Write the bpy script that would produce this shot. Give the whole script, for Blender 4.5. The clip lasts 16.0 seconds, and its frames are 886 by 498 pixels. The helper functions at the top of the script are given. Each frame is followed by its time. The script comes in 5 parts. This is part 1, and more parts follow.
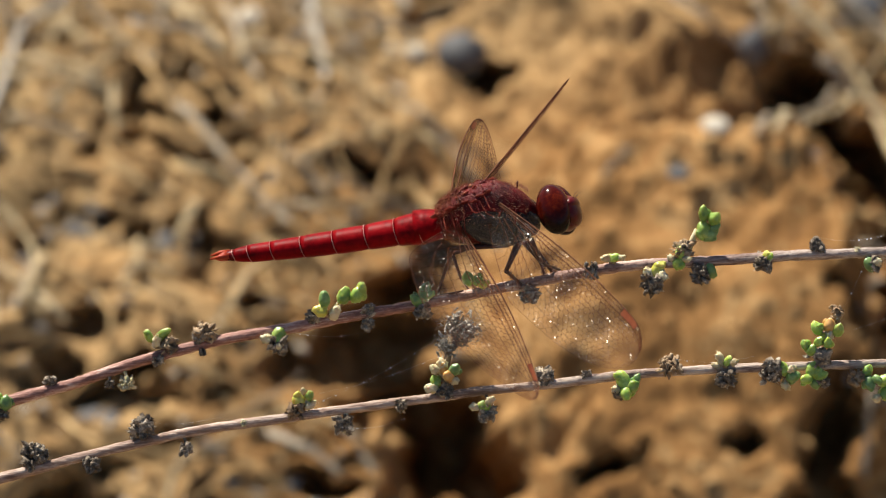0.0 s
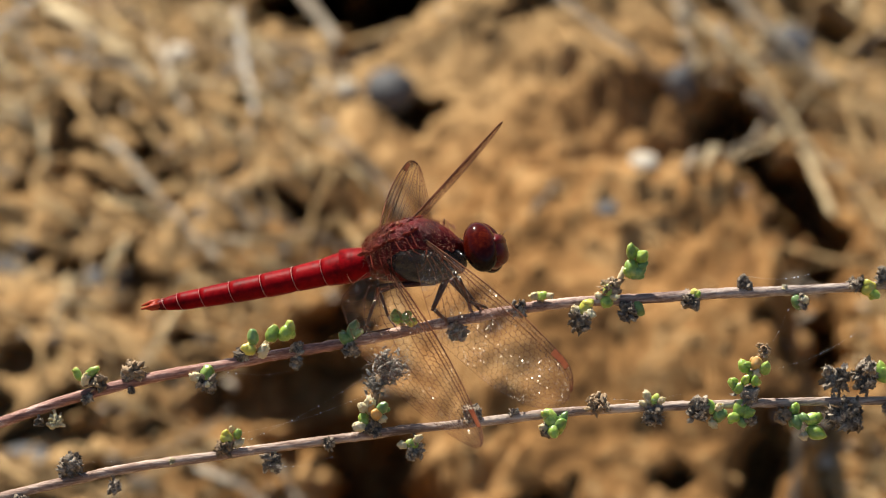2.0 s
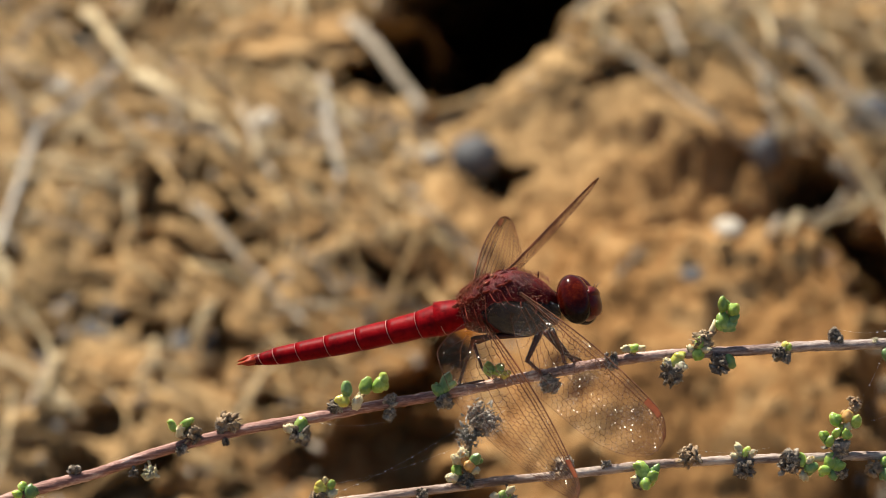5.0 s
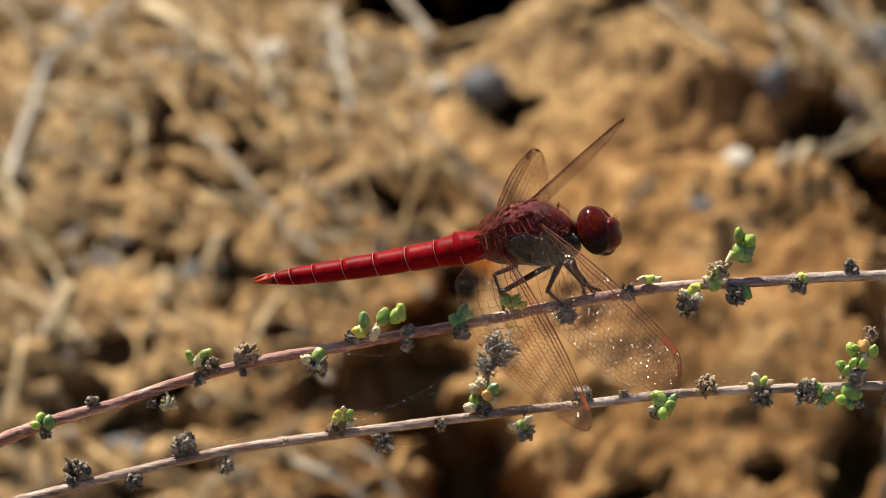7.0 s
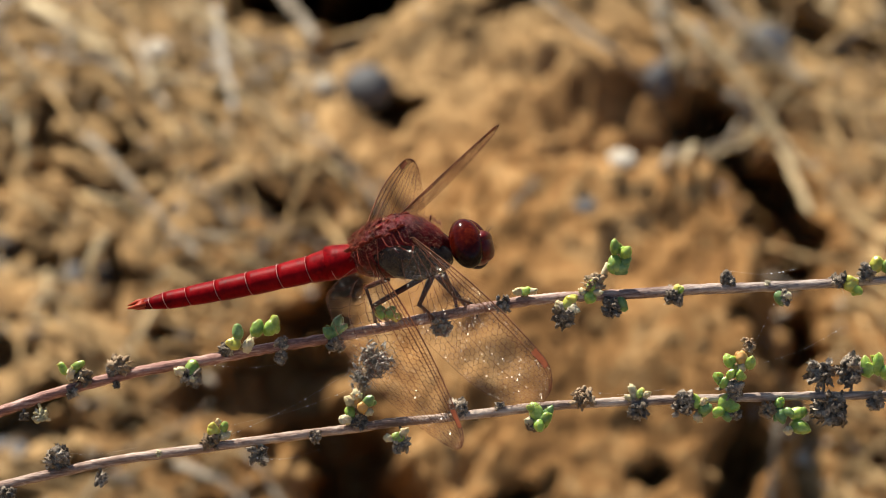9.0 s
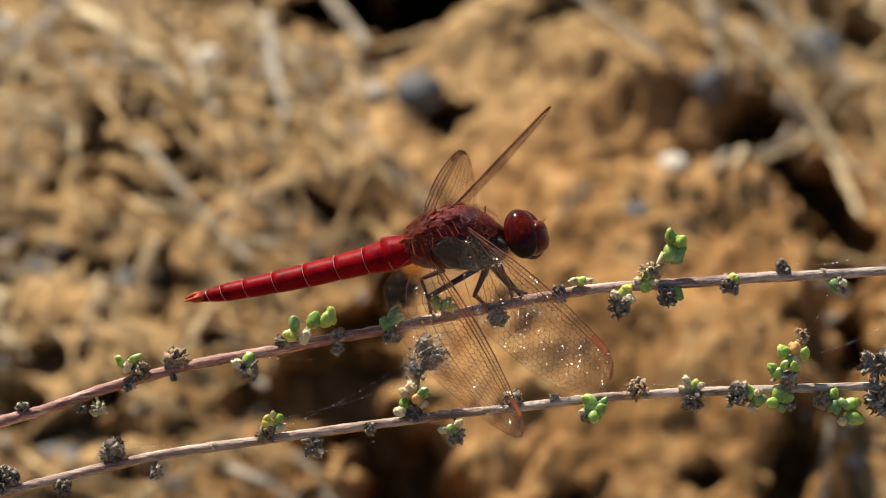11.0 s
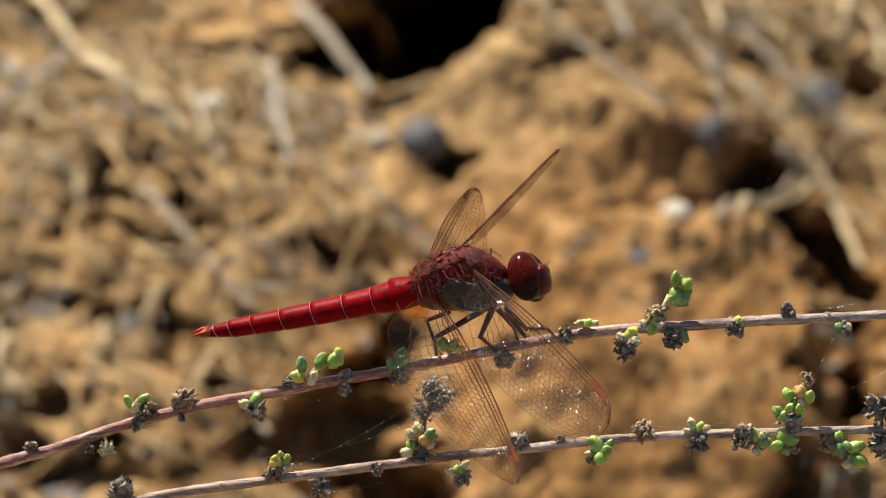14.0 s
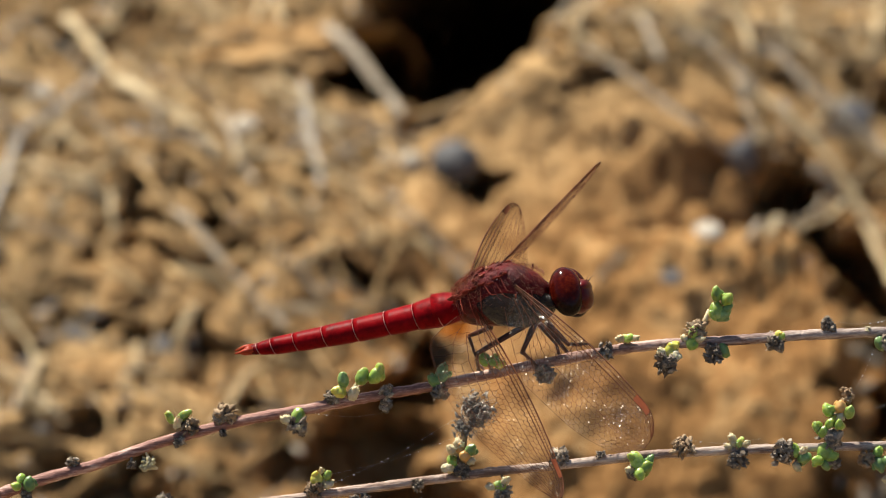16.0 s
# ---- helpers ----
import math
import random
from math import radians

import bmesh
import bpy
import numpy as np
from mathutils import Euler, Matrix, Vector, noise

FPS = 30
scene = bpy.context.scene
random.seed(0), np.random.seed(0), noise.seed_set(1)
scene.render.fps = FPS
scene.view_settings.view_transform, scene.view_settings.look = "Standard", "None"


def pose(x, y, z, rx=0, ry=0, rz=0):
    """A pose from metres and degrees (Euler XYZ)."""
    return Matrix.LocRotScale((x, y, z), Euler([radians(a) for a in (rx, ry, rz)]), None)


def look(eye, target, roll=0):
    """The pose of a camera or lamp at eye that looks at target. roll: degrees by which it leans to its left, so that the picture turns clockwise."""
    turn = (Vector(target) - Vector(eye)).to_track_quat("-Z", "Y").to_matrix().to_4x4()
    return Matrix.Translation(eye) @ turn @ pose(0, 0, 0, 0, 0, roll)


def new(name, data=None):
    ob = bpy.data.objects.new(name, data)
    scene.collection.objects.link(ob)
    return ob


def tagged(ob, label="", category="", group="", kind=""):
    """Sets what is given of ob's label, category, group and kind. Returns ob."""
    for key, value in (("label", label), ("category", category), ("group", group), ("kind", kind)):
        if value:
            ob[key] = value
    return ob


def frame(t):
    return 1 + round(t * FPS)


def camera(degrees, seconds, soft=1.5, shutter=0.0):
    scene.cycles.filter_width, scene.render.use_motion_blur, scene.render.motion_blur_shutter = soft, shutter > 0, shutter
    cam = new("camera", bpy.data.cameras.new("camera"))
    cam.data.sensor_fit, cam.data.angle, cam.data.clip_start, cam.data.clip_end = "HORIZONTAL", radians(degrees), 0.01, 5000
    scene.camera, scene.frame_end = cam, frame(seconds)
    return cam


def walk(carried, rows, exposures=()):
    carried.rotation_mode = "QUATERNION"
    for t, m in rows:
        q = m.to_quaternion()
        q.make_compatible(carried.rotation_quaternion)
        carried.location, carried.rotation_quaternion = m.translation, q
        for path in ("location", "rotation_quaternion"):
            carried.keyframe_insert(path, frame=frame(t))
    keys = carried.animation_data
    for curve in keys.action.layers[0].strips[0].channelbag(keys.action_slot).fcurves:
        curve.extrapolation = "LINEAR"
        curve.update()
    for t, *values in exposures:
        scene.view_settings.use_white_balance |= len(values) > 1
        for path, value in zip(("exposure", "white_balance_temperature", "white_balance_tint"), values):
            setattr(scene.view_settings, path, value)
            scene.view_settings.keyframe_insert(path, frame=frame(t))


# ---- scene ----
# Close view of a scarlet dragonfly on a twig over dry orange soil.
# The view sheet: u to the right, v up, w towards the lens, in millimetres from O.
cam = camera(4.53, 16.0, soft=1.0)
TILT = radians(35)
O = Vector((0, 0, 0.20))
RIGHT = Vector((1, 0, 0))
UP = Vector((0, math.sin(TILT), math.cos(TILT)))
AHEAD = Vector((0, math.cos(TILT), -math.sin(TILT)))
SHEET = Matrix((RIGHT, UP, -AHEAD)).transposed()


def S(u, v, w=0.0):
    """A world point from millimetres on the view sheet."""
    return O + (RIGHT * u + UP * v - AHEAD * w) * 0.001


def aim(yaw, tilt, roll, x, y, z):
    """The lens 1.2 m from O, turned in degrees and shifted in millimetres."""
    a, b, c = radians(yaw), radians(tilt), radians(roll)
    ya = Matrix(((math.cos(a), 0, -math.sin(a)), (0, 1, 0), (math.sin(a), 0, math.cos(a))))
    ti = Matrix(((1, 0, 0), (0, math.cos(b), -math.sin(b)), (0, math.sin(b), math.cos(b))))
    ro = Matrix(((math.cos(c), math.sin(c), 0), (-math.sin(c), math.cos(c), 0), (0, 0, 1)))
    r = ro @ ti @ ya
    base = Matrix((RIGHT, UP, AHEAD)).transposed()
    right, up, ahead = (base @ r[i] for i in range(3))
    m = Matrix((right, up, -ahead)).transposed().to_4x4()
    m.translation = O + (RIGHT * x + UP * y + AHEAD * (z - 1200.0)) * 0.001
    return m


walk(cam, [
    (0.0, aim(-0.3571, -0.7823, -0.208, 7.67, 9.88, 9.32)),
    (0.5, aim(-0.2605, -0.7211, -0.109, 6.93, 8.74, 9.52)),
    (1.0, aim(-0.2602, -0.6582, -0.098, 6.10, 8.11, 7.58)),
    (1.5, aim(-0.1081, -0.5534, -0.306, 7.15, 8.85, 6.37)),
    (2.0, aim(-0.0157, -0.6456, -0.209, 8.27, 11.13, 6.90)),
    (2.5, aim(-0.0373, -0.9308, -0.095, 7.54, 11.71, 8.16)),
    (3.0, aim(-0.1971, -1.0188, -0.037, 6.17, 8.85, 8.73)),
    (3.5, aim(-0.2253, -0.5445, 0.283, 4.03, 5.96, 6.87)),
    (4.0, aim(-0.3230, -0.2081, 0.168, 3.17, 4.76, -1.14)),
    (4.2, aim(-0.3272, -0.0638, 0.130, 3.64, 4.91, -0.44)),
    (6.3, aim(-0.2458, -0.3103, -0.096, 4.15, 5.14, -0.57)),
    (6.5, aim(-0.1482, -0.5221, 0.311, 0.52, 8.59, 2.42)),
    (7.0, aim(-0.1868, -0.4388, 0.021, -0.08, 5.04, -3.95)),
    (7.5, aim(0.0716, -0.4835, 0.296, -1.28, 9.44, -1.66)),
    (8.0, aim(0.2679, -0.2443, 0.009, 1.53, 6.47, -0.26)),
    (8.5, aim(0.2016, -0.3150, -0.103, 4.64, 8.86, -0.22)),
    (9.0, aim(0.2480, -0.6176, -0.033, 4.19, 9.95, 2.55)),
    (9.2, aim(0.1968, -0.6842, -0.163, 4.01, 8.89, 2.23)),
    (11.3, aim(0.0216, -0.3019, -0.188, 2.31, 2.43, -1.17)),
    (11.5, aim(0.0720, -0.2525, 0.059, 1.40, 2.63, -3.79)),
    (12.0, aim(-0.0580, -0.0003, -0.046, 2.49, 1.75, -4.12)),
    (12.5, aim(0.0360, -0.1033, 0.227, 0.70, 2.67, -3.77)),
    (13.0, aim(0.1276, -0.1522, 0.210, 0.45, 2.43, -4.66)),
    (13.5, aim(0.1438, -0.0756, 0.200, 0.16, 1.32, -6.82)),
    (14.0, aim(0.1012, -0.0372, 0.096, 0.64, 1.48, -6.18)),
    (14.5, aim(0.0200, 0.0114, 0.224, -0.30, -0.18, -5.83)),
    (15.0, aim(-0.0072, 0.0360, 0.293, -2.02, -0.90, -8.27)),
    (15.5, aim(0.0180, 0.0832, 0.122, -3.56, -0.75, -9.43)),
    (16.0, aim(0.0802, 0.1655, -0.022, -3.28, -1.06, -8.06)),
])
cam.data.dof.use_dof = True
cam.data.dof.focus_distance = 1.201
cam.data.dof.aperture_fstop = 52.0

# ---- light ----
SUN_EL, SUN_AZ = radians(47), radians(-30)  # high, behind the twig and to its left
world = bpy.data.worlds.new("sky")
scene.world = world
world.use_nodes = True
sky = world.node_tree.nodes.new("ShaderNodeTexSky")
sky.sky_type, sky.sun_disc = "NISHITA", False
sky.sun_elevation, sky.sun_rotation = SUN_EL, SUN_AZ
back = world.node_tree.nodes["Background"]
back.inputs[1].default_value = 0.06
world.node_tree.links.new(sky.outputs[0], back.inputs[0])
to_sun = Vector((math.sin(SUN_AZ) * math.cos(SUN_EL), math.cos(SUN_AZ) * math.cos(SUN_EL), math.sin(SUN_EL)))
sun = new("sun", bpy.data.lights.new("sun", "SUN"))
sun.data.energy, sun.data.angle, sun.data.color = 5.0, radians(0.53), (1.0, 0.925, 0.80)
sun.matrix_world = look(to_sun * 5, (0, 0, 0))
scene.view_settings.exposure = 1.0


# ---- materials ----
def material(name, colours, grain=900.0, blotch=150.0, rough=0.6, bump=0.3, depth=0.0003,
             sheen=0.0, coat=0.0, through_light=0.0, per_thing=0.0, spec=0.5, patch=0.5, stretch=1.0, tip=None, tip_axis=0, contrast=0.34, islands=0.0, lean=0.0, tip_centre=None):
    """A node material: colours from dark to light over two scales of noise, with relief at the fine scale."""
    m = bpy.data.materials.new(name)
    m.use_nodes = True
    nt = m.node_tree
    n, link = nt.nodes, nt.links.new
    b = n["Principled BSDF"]
    tc = n.new("ShaderNodeTexCoord")
    fine = n.new("ShaderNodeTexNoise")
    fine.inputs["Scale"].default_value, fine.inputs["Detail"].default_value = grain, 6.0
    fine.inputs["Roughness"].default_value = 0.65
    wide = n.new("ShaderNodeTexNoise")
    wide.inputs["Scale"].default_value, wide.inputs["Detail"].default_value = blotch, 3.0
    grainway = n.new("ShaderNodeMapping")
    grainway.inputs["Scale"].default_value = (stretch, 1, 1)
    upright = n.new("ShaderNodeVectorRotate")
    upright.inputs["Axis"].default_value = AHEAD
    upright.inputs["Angle"].default_value = radians(lean)
    link(tc.outputs["Object"], upright.inputs["Vector"])
    link(upright.outputs[0], grainway.inputs["Vector"])
    for t in (fine, wide):
        link(grainway.outputs[0], t.inputs["Vector"])
    mix = n.new("ShaderNodeMix")
    mix.data_type = "FLOAT"
    mix.inputs[0].default_value = patch
    link(fine.outputs["Fac"], mix.inputs[2])
    link(wide.outputs["Fac"], mix.inputs[3])
    ramp = n.new("ShaderNodeValToRGB")
    e = ramp.color_ramp.elements
    k = len(colours)
    while len(e) < k:
        e.new(0.5)
    for i, c in enumerate(colours):
        e[i].position = 0.5 - contrast / 2 + contrast * i / max(1, k - 1)
        e[i].color = (*c, 1)
    link(mix.outputs[0], ramp.inputs[0])
    col = ramp.outputs[0]
    if tip:
        # The colour changes from tip[0] to tip[1] metres along one axis.
        sep = n.new("ShaderNodeSeparateXYZ")
        link(tc.outputs["Object"], sep.inputs[0])
        along = n.new("ShaderNodeMapRange")
        along.inputs[1].default_value, along.inputs[2].default_value = tip[:2]
        if tip_centre:
            # Or outwards from a place.
            gap = n.new("ShaderNodeVectorMath")
            gap.operation = "DISTANCE"
            gap.inputs[1].default_value = tip_centre
            link(tc.outputs["Object"], gap.inputs[0])
            link(gap.outputs["Value"], along.inputs[0])
        else:
            link(sep.outputs[tip_axis], along.inputs[0])
        ramp2 = n.new("ShaderNodeValToRGB")
        e2 = ramp2.color_ramp.elements
        e2[0].position, e2[1].position = 0.40, 0.60
        e2[0].color, e2[1].color = (*tip[2], 1), (*tip[3], 1)
        link(mix.outputs[0], ramp2.inputs[0])
        blend = n.new("ShaderNodeMix")
        blend.data_type = "RGBA"
        link(along.outputs[0], blend.inputs[0])
        link(col, blend.inputs[6])
        link(ramp2.outputs[0], blend.inputs[7])
        col = blend.outputs[2]
    if per_thing or islands:
        info = n.new("ShaderNodeNewGeometry" if islands else "ShaderNodeObjectInfo")
        hsv = n.new("ShaderNodeHueSaturation")
        mr = n.new("ShaderNodeMapRange")
        mr.inputs[3].default_value, mr.inputs[4].default_value = 1 - per_thing - islands, 1 + per_thing + islands
        link(info.outputs["Random Per Island" if islands else "Random"], mr.inputs[0])
        link(mr.outputs[0], hsv.inputs["Value"])
        link(col, hsv.inputs["Color"])
        col = hsv.outputs[0]
    link(col, b.inputs["Base Color"])
    rr = n.new("ShaderNodeMapRange")
    rr.inputs[3].default_value, rr.inputs[4].default_value = max(0.02, rough - 0.12), min(1.0, rough + 0.12)
    link(fine.outputs["Fac"], rr.inputs[0])
    link(rr.outputs[0], b.inputs["Roughness"])
    b.inputs["Specular IOR Level"].default_value = spec
    b.inputs["Coat Weight"].default_value = coat
    b.inputs["Coat Roughness"].default_value = 0.08
    b.inputs["Sheen Weight"].default_value = sheen
    if through_light:
        b.inputs["Subsurface Weight"].default_value = through_light
        b.inputs["Subsurface Radius"].default_value = (0.0012, 0.0008, 0.0003)
        b.inputs["Subsurface Scale"].default_value = 1.0
    if bump:
        bp = n.new("ShaderNodeBump")
        bp.inputs["Strength"].default_value, bp.inputs["Distance"].default_value = bump, depth
        link(fine.outputs["Fac"], bp.inputs["Height"])
        link(bp.outputs[0], b.inputs["Normal"])
    return m


def wing_material(name, tint, amber, gloss, crinkle, sheen):
    """Clear membrane with a sun-catching film and an amber stain round the root."""
    m = bpy.data.materials.new(name)
    m.use_nodes = True
    nt = m.node_tree
    n, link = nt.nodes, nt.links.new
    out = n["Material Output"]
    tc = n.new("ShaderNodeTexCoord")
    dist = n.new("ShaderNodeVectorMath")
    dist.operation = "LENGTH"
    shift = n.new("ShaderNodeVectorMath")
    shift.operation = "SUBTRACT"
    shift.inputs[1].default_value = (0.0012, 0.0038, 0)
    link(tc.outputs["Object"], shift.inputs[0])
    link(shift.outputs[0], dist.inputs[0])
    mr = n.new("ShaderNodeMapRange")
    mr.inputs[1].default_value, mr.inputs[2].default_value = amber * 0.45, amber
    mr.inputs[3].default_value, mr.inputs[4].default_value = 1, 0
    link(dist.outputs["Value"], mr.inputs[0])
    tone = n.new("ShaderNodeMix")
    tone.data_type = "RGBA"
    tone.inputs[6].default_value, tone.inputs[7].default_value = (*tint, 1), (0.86, 0.46, 0.12, 1)
    link(mr.outputs[0], tone.inputs[0])
    clear = n.new("ShaderNodeBsdfTransparent")
    link(tone.outputs[2], clear.inputs[0])
    film = n.new("ShaderNodeBsdfGlossy")
    film.inputs["Roughness"].default_value = 0.2
    film.inputs["Color"].default_value = (0.95, 0.86, 0.74, 1)
    milky = n.new("ShaderNodeBsdfGlossy")
    milky.inputs["Color"].default_value = (0.95, 0.88, 0.80, 1)
    milky.inputs["Roughness"].default_value = 0.5
    cells = n.new("ShaderNodeTexVoronoi")
    cells.inputs["Scale"].default_value = 9500
    link(tc.outputs["Object"], cells.inputs["Vector"])
    # Each little cell of the membrane is tilted its own way and catches the sun by chance.
    geo = n.new("ShaderNodeNewGeometry")
    tilt = n.new("ShaderNodeVectorMath")
    tilt.operation = "MULTIPLY_ADD"
    tilt.inputs[1].default_value = (2 * crinkle,) * 3
    tilt.inputs[2].default_value = (-crinkle,) * 3
    link(cells.outputs["Color"], tilt.inputs[0])
    add = n.new("ShaderNodeVectorMath")
    link(tilt.outputs[0], add.inputs[0])
    link(geo.outputs["Normal"], add.inputs[1])
    unit = n.new("ShaderNodeVectorMath")
    unit.operation = "NORMALIZE"
    link(add.outputs[0], unit.inputs[0])
    link(unit.outputs[0], film.inputs["Normal"])
    skin = n.new("ShaderNodeMixShader")
    skin.inputs[0].default_value = sheen
    link(clear.outputs[0], skin.inputs[1])
    link(milky.outputs[0], skin.inputs[2])
    mix = n.new("ShaderNodeMixShader")
    patchy = n.new("ShaderNodeTexNoise")
    patchy.inputs["Scale"].default_value = 230
    link(tc.outputs["Object"], patchy.inputs["Vector"])
    share = n.new("ShaderNodeMapRange")
    share.inputs[1].default_value, share.inputs[2].default_value = 0.50, 0.66
    share.inputs[3].default_value, share.inputs[4].default_value = gloss * 0.08, gloss
    link(patchy.outputs["Fac"], share.inputs[0])
    link(share.outputs[0], mix.inputs[0])
    link(skin.outputs[0], mix.inputs[1])
    link(film.outputs[0], mix.inputs[2])
    link(mix.outputs[0], out.inputs[0])
    return m


SOIL = material("soil", [(0.070, 0.034, 0.012), (0.255, 0.128, 0.043), (0.45, 0.275, 0.118)], 480, 70, 0.95, 0.9, 0.0012, spec=0.1, patch=0.42, contrast=0.28, tip=(0.056, 0.084, (0.125, 0.070, 0.028), (0.44, 0.287, 0.133)), tip_centre=(0.036, 0.237, 0))
CLOD = material("clod_soil", [(0.17, 0.094, 0.036), (0.33, 0.195, 0.080), (0.46, 0.305, 0.145)], 350, 70, 0.95, 0.7, 0.001, spec=0.15)
STONE = material("grey_stone", [(0.055, 0.053, 0.053), (0.095, 0.093, 0.094), (0.15, 0.147, 0.147)], 900, 150, 0.75, 0.5, per_thing=0.25, spec=0.3)
PALE = material("pale_stone", [(0.324, 0.274, 0.202), (0.446, 0.389, 0.302), (0.54, 0.504, 0.432)], 900, 150, 0.8, 0.3, per_thing=0.2)
STRAW = material("dry_straw", [(0.28, 0.195, 0.095), (0.47, 0.355, 0.190), (0.62, 0.51, 0.325)], 900, 220, 0.8, 0.7, per_thing=0.2)
GREYWOOD = material("weathered_stalk", [(0.12, 0.092, 0.062), (0.26, 0.21, 0.148), (0.41, 0.35, 0.262)], 900, 220, 0.85, 0.7, per_thing=0.2)
PALEWOOD = material("bleached_stalk", [(0.22, 0.195, 0.16), (0.38, 0.345, 0.29), (0.52, 0.485, 0.42)], 900, 220, 0.85, 0.7)
CRUMB = material("soil_crumb", [(0.11, 0.060, 0.023), (0.29, 0.170, 0.068), (0.46, 0.31, 0.15)], 350, 70, 0.95, 0.7, 0.001, spec=0.15, islands=0.35)
CHIP = material("grey_chip", [(0.09, 0.08, 0.07), (0.18, 0.162, 0.14), (0.29, 0.265, 0.235)], 900, 150, 0.75, 0.3, islands=0.35)
PALE_CHIP = material("pale_chip", [(0.30, 0.25, 0.18), (0.42, 0.36, 0.27), (0.54, 0.49, 0.40)], 900, 150, 0.8, 0.3, islands=0.35)
STRAW_BIT = material("broken_straw", [(0.16, 0.094, 0.037), (0.31, 0.198, 0.084), (0.49, 0.35, 0.172)], 1200, 120, 0.8, 0.4, islands=0.5, spec=0.3)
BARK = material("twig_bark", [(0.12, 0.072, 0.055), (0.29, 0.195, 0.15), (0.52, 0.42, 0.35)], 4200, 900, 0.75, 0.7, 0.0002, patch=0.45, spec=0.25, stretch=0.14, contrast=0.25, lean=5, tip=(0.14, 0.21, (0.12, 0.072, 0.056), (0.50, 0.42, 0.35)))
BARK_RED = material("red_twig_bark", [(0.11, 0.044, 0.034), (0.30, 0.145, 0.11), (0.58, 0.42, 0.35)], 4200, 900, 0.65, 0.6, 0.0002, patch=0.45, spec=0.3, stretch=0.14, contrast=0.26, tip=(0.145, 0.195, (0.10, 0.058, 0.046), (0.46, 0.38, 0.32)), lean=8)
DEAD = material("dead_flower", [(0.055, 0.043, 0.033), (0.23, 0.185, 0.14), (0.60, 0.51, 0.395)], 2600, 900, 0.9, 0.8, 0.0003, per_thing=0.3, spec=0.2, contrast=0.28)
DRY = material("dry_brown_bract", [(0.113, 0.064, 0.032), (0.274, 0.185, 0.105), (0.443, 0.346, 0.225)], 1500, 600, 0.85, 0.6, 0.0003, per_thing=0.25)
CREAM = material("cream_bract", [(0.325, 0.265, 0.143), (0.469, 0.405, 0.246), (0.562, 0.503, 0.357)], 1500, 600, 0.7, 0.4, 0.0002, through_light=0.2)
LEAF = material("green_leaf", [(0.12, 0.22, 0.03), (0.235, 0.35, 0.065), (0.42, 0.52, 0.16)], 1600, 500, 0.32, 0.25, 0.0002, through_light=0.6, per_thing=0.25, spec=0.45)
# Darker green leaves; also colours shade into the bud below the insect.
LEAF_DARK = material("dark_and_shaded_leaf", [(0.06, 0.12, 0.035), (0.12, 0.21, 0.065), (0.24, 0.35, 0.13)], 1600, 500, 0.36, 0.25, 0.0002, through_light=0.3, per_thing=0.15, spec=0.4)
BERRY_Y = material("yellow_leaf", [(0.29, 0.30, 0.035), (0.42, 0.41, 0.065), (0.53, 0.50, 0.14)], 1100, 400, 0.35, 0.15, 0.0002, through_light=0.35)
BERRY_O = material("orange_leaf", [(0.36, 0.173, 0.036), (0.475, 0.259, 0.072), (0.533, 0.36, 0.144)], 1100, 400, 0.35, 0.15, 0.0002, through_light=0.35)
RED = material("red_abdomen", [(0.070, 0.0009, 0.0020), (0.165, 0.0015, 0.0036), (0.235, 0.0026, 0.0055)], 1600, 380, 0.42, 0.2, 0.0002, spec=0.035)
RED_DARK = material("dark_red_tail_segment", [(0.02, 0.001, 0.0015), (0.06, 0.002, 0.003), (0.13, 0.003, 0.005)], 1600, 420, 0.28, 0.2, 0.0002, spec=0.08)
RED_TIP = material("orange_red_tip", [(0.16, 0.012, 0.005), (0.26, 0.028, 0.009), (0.34, 0.05, 0.016)], 900, 300, 0.45, 0.2, 0.0002, spec=0.15)
RING = material("pale_seam", [(0.26, 0.055, 0.048), (0.37, 0.14, 0.115), (0.48, 0.25, 0.21)], 900, 300, 0.5, 0.1, 0.0001, spec=0.2)
THORAX = material("red_thorax", [(0.018, 0.001, 0.0012), (0.080, 0.0025, 0.0035), (0.18, 0.007, 0.0075)], 1500, 500, 0.34, 0.9, 0.0004, spec=0.16)
# Near black takes in the shade on the thorax side away from the sun.
SIDE = material("dark_shaded_thorax_side", [(0.004, 0.003, 0.004), (0.010, 0.006, 0.007), (0.025, 0.012, 0.013)], 3000, 420, 0.15, 1.0, 0.0012, spec=0.8)
ROOT = material("orange_red_wing_joint", [(0.06, 0.007, 0.005), (0.16, 0.026, 0.016), (0.30, 0.085, 0.055)], 1300, 420, 0.75, 0.5, 0.0003, spec=0.05)
EYE = material("red_eye", [(0.018, 0.0015, 0.001), (0.046, 0.0032, 0.0014), (0.105, 0.013, 0.004)], 2500, 300, 0.15, 0.05, 0.0001, coat=0.10, spec=0.06, tip=(-0.0006, -0.0019, (0.003, 0.002, 0.002), (0.010, 0.006, 0.006)), tip_axis=2)
FACE = material("red_face", [(0.03, 0.0008, 0.001), (0.07, 0.002, 0.002), (0.12, 0.005, 0.004)], 1500, 300, 0.35, 0.3, 0.0001, spec=0.2)
LEG = material("dark_red_leg", [(0.009, 0.004, 0.003), (0.030, 0.007, 0.006), (0.085, 0.02, 0.012)], 1500, 400, 0.45, 0.3, 0.0001, spec=0.3)
HAIR = material("brown_hair", [(0.14, 0.045, 0.025), (0.28, 0.11, 0.06), (0.44, 0.22, 0.14)], 1500, 400, 0.6, 0.0, spec=0.15)
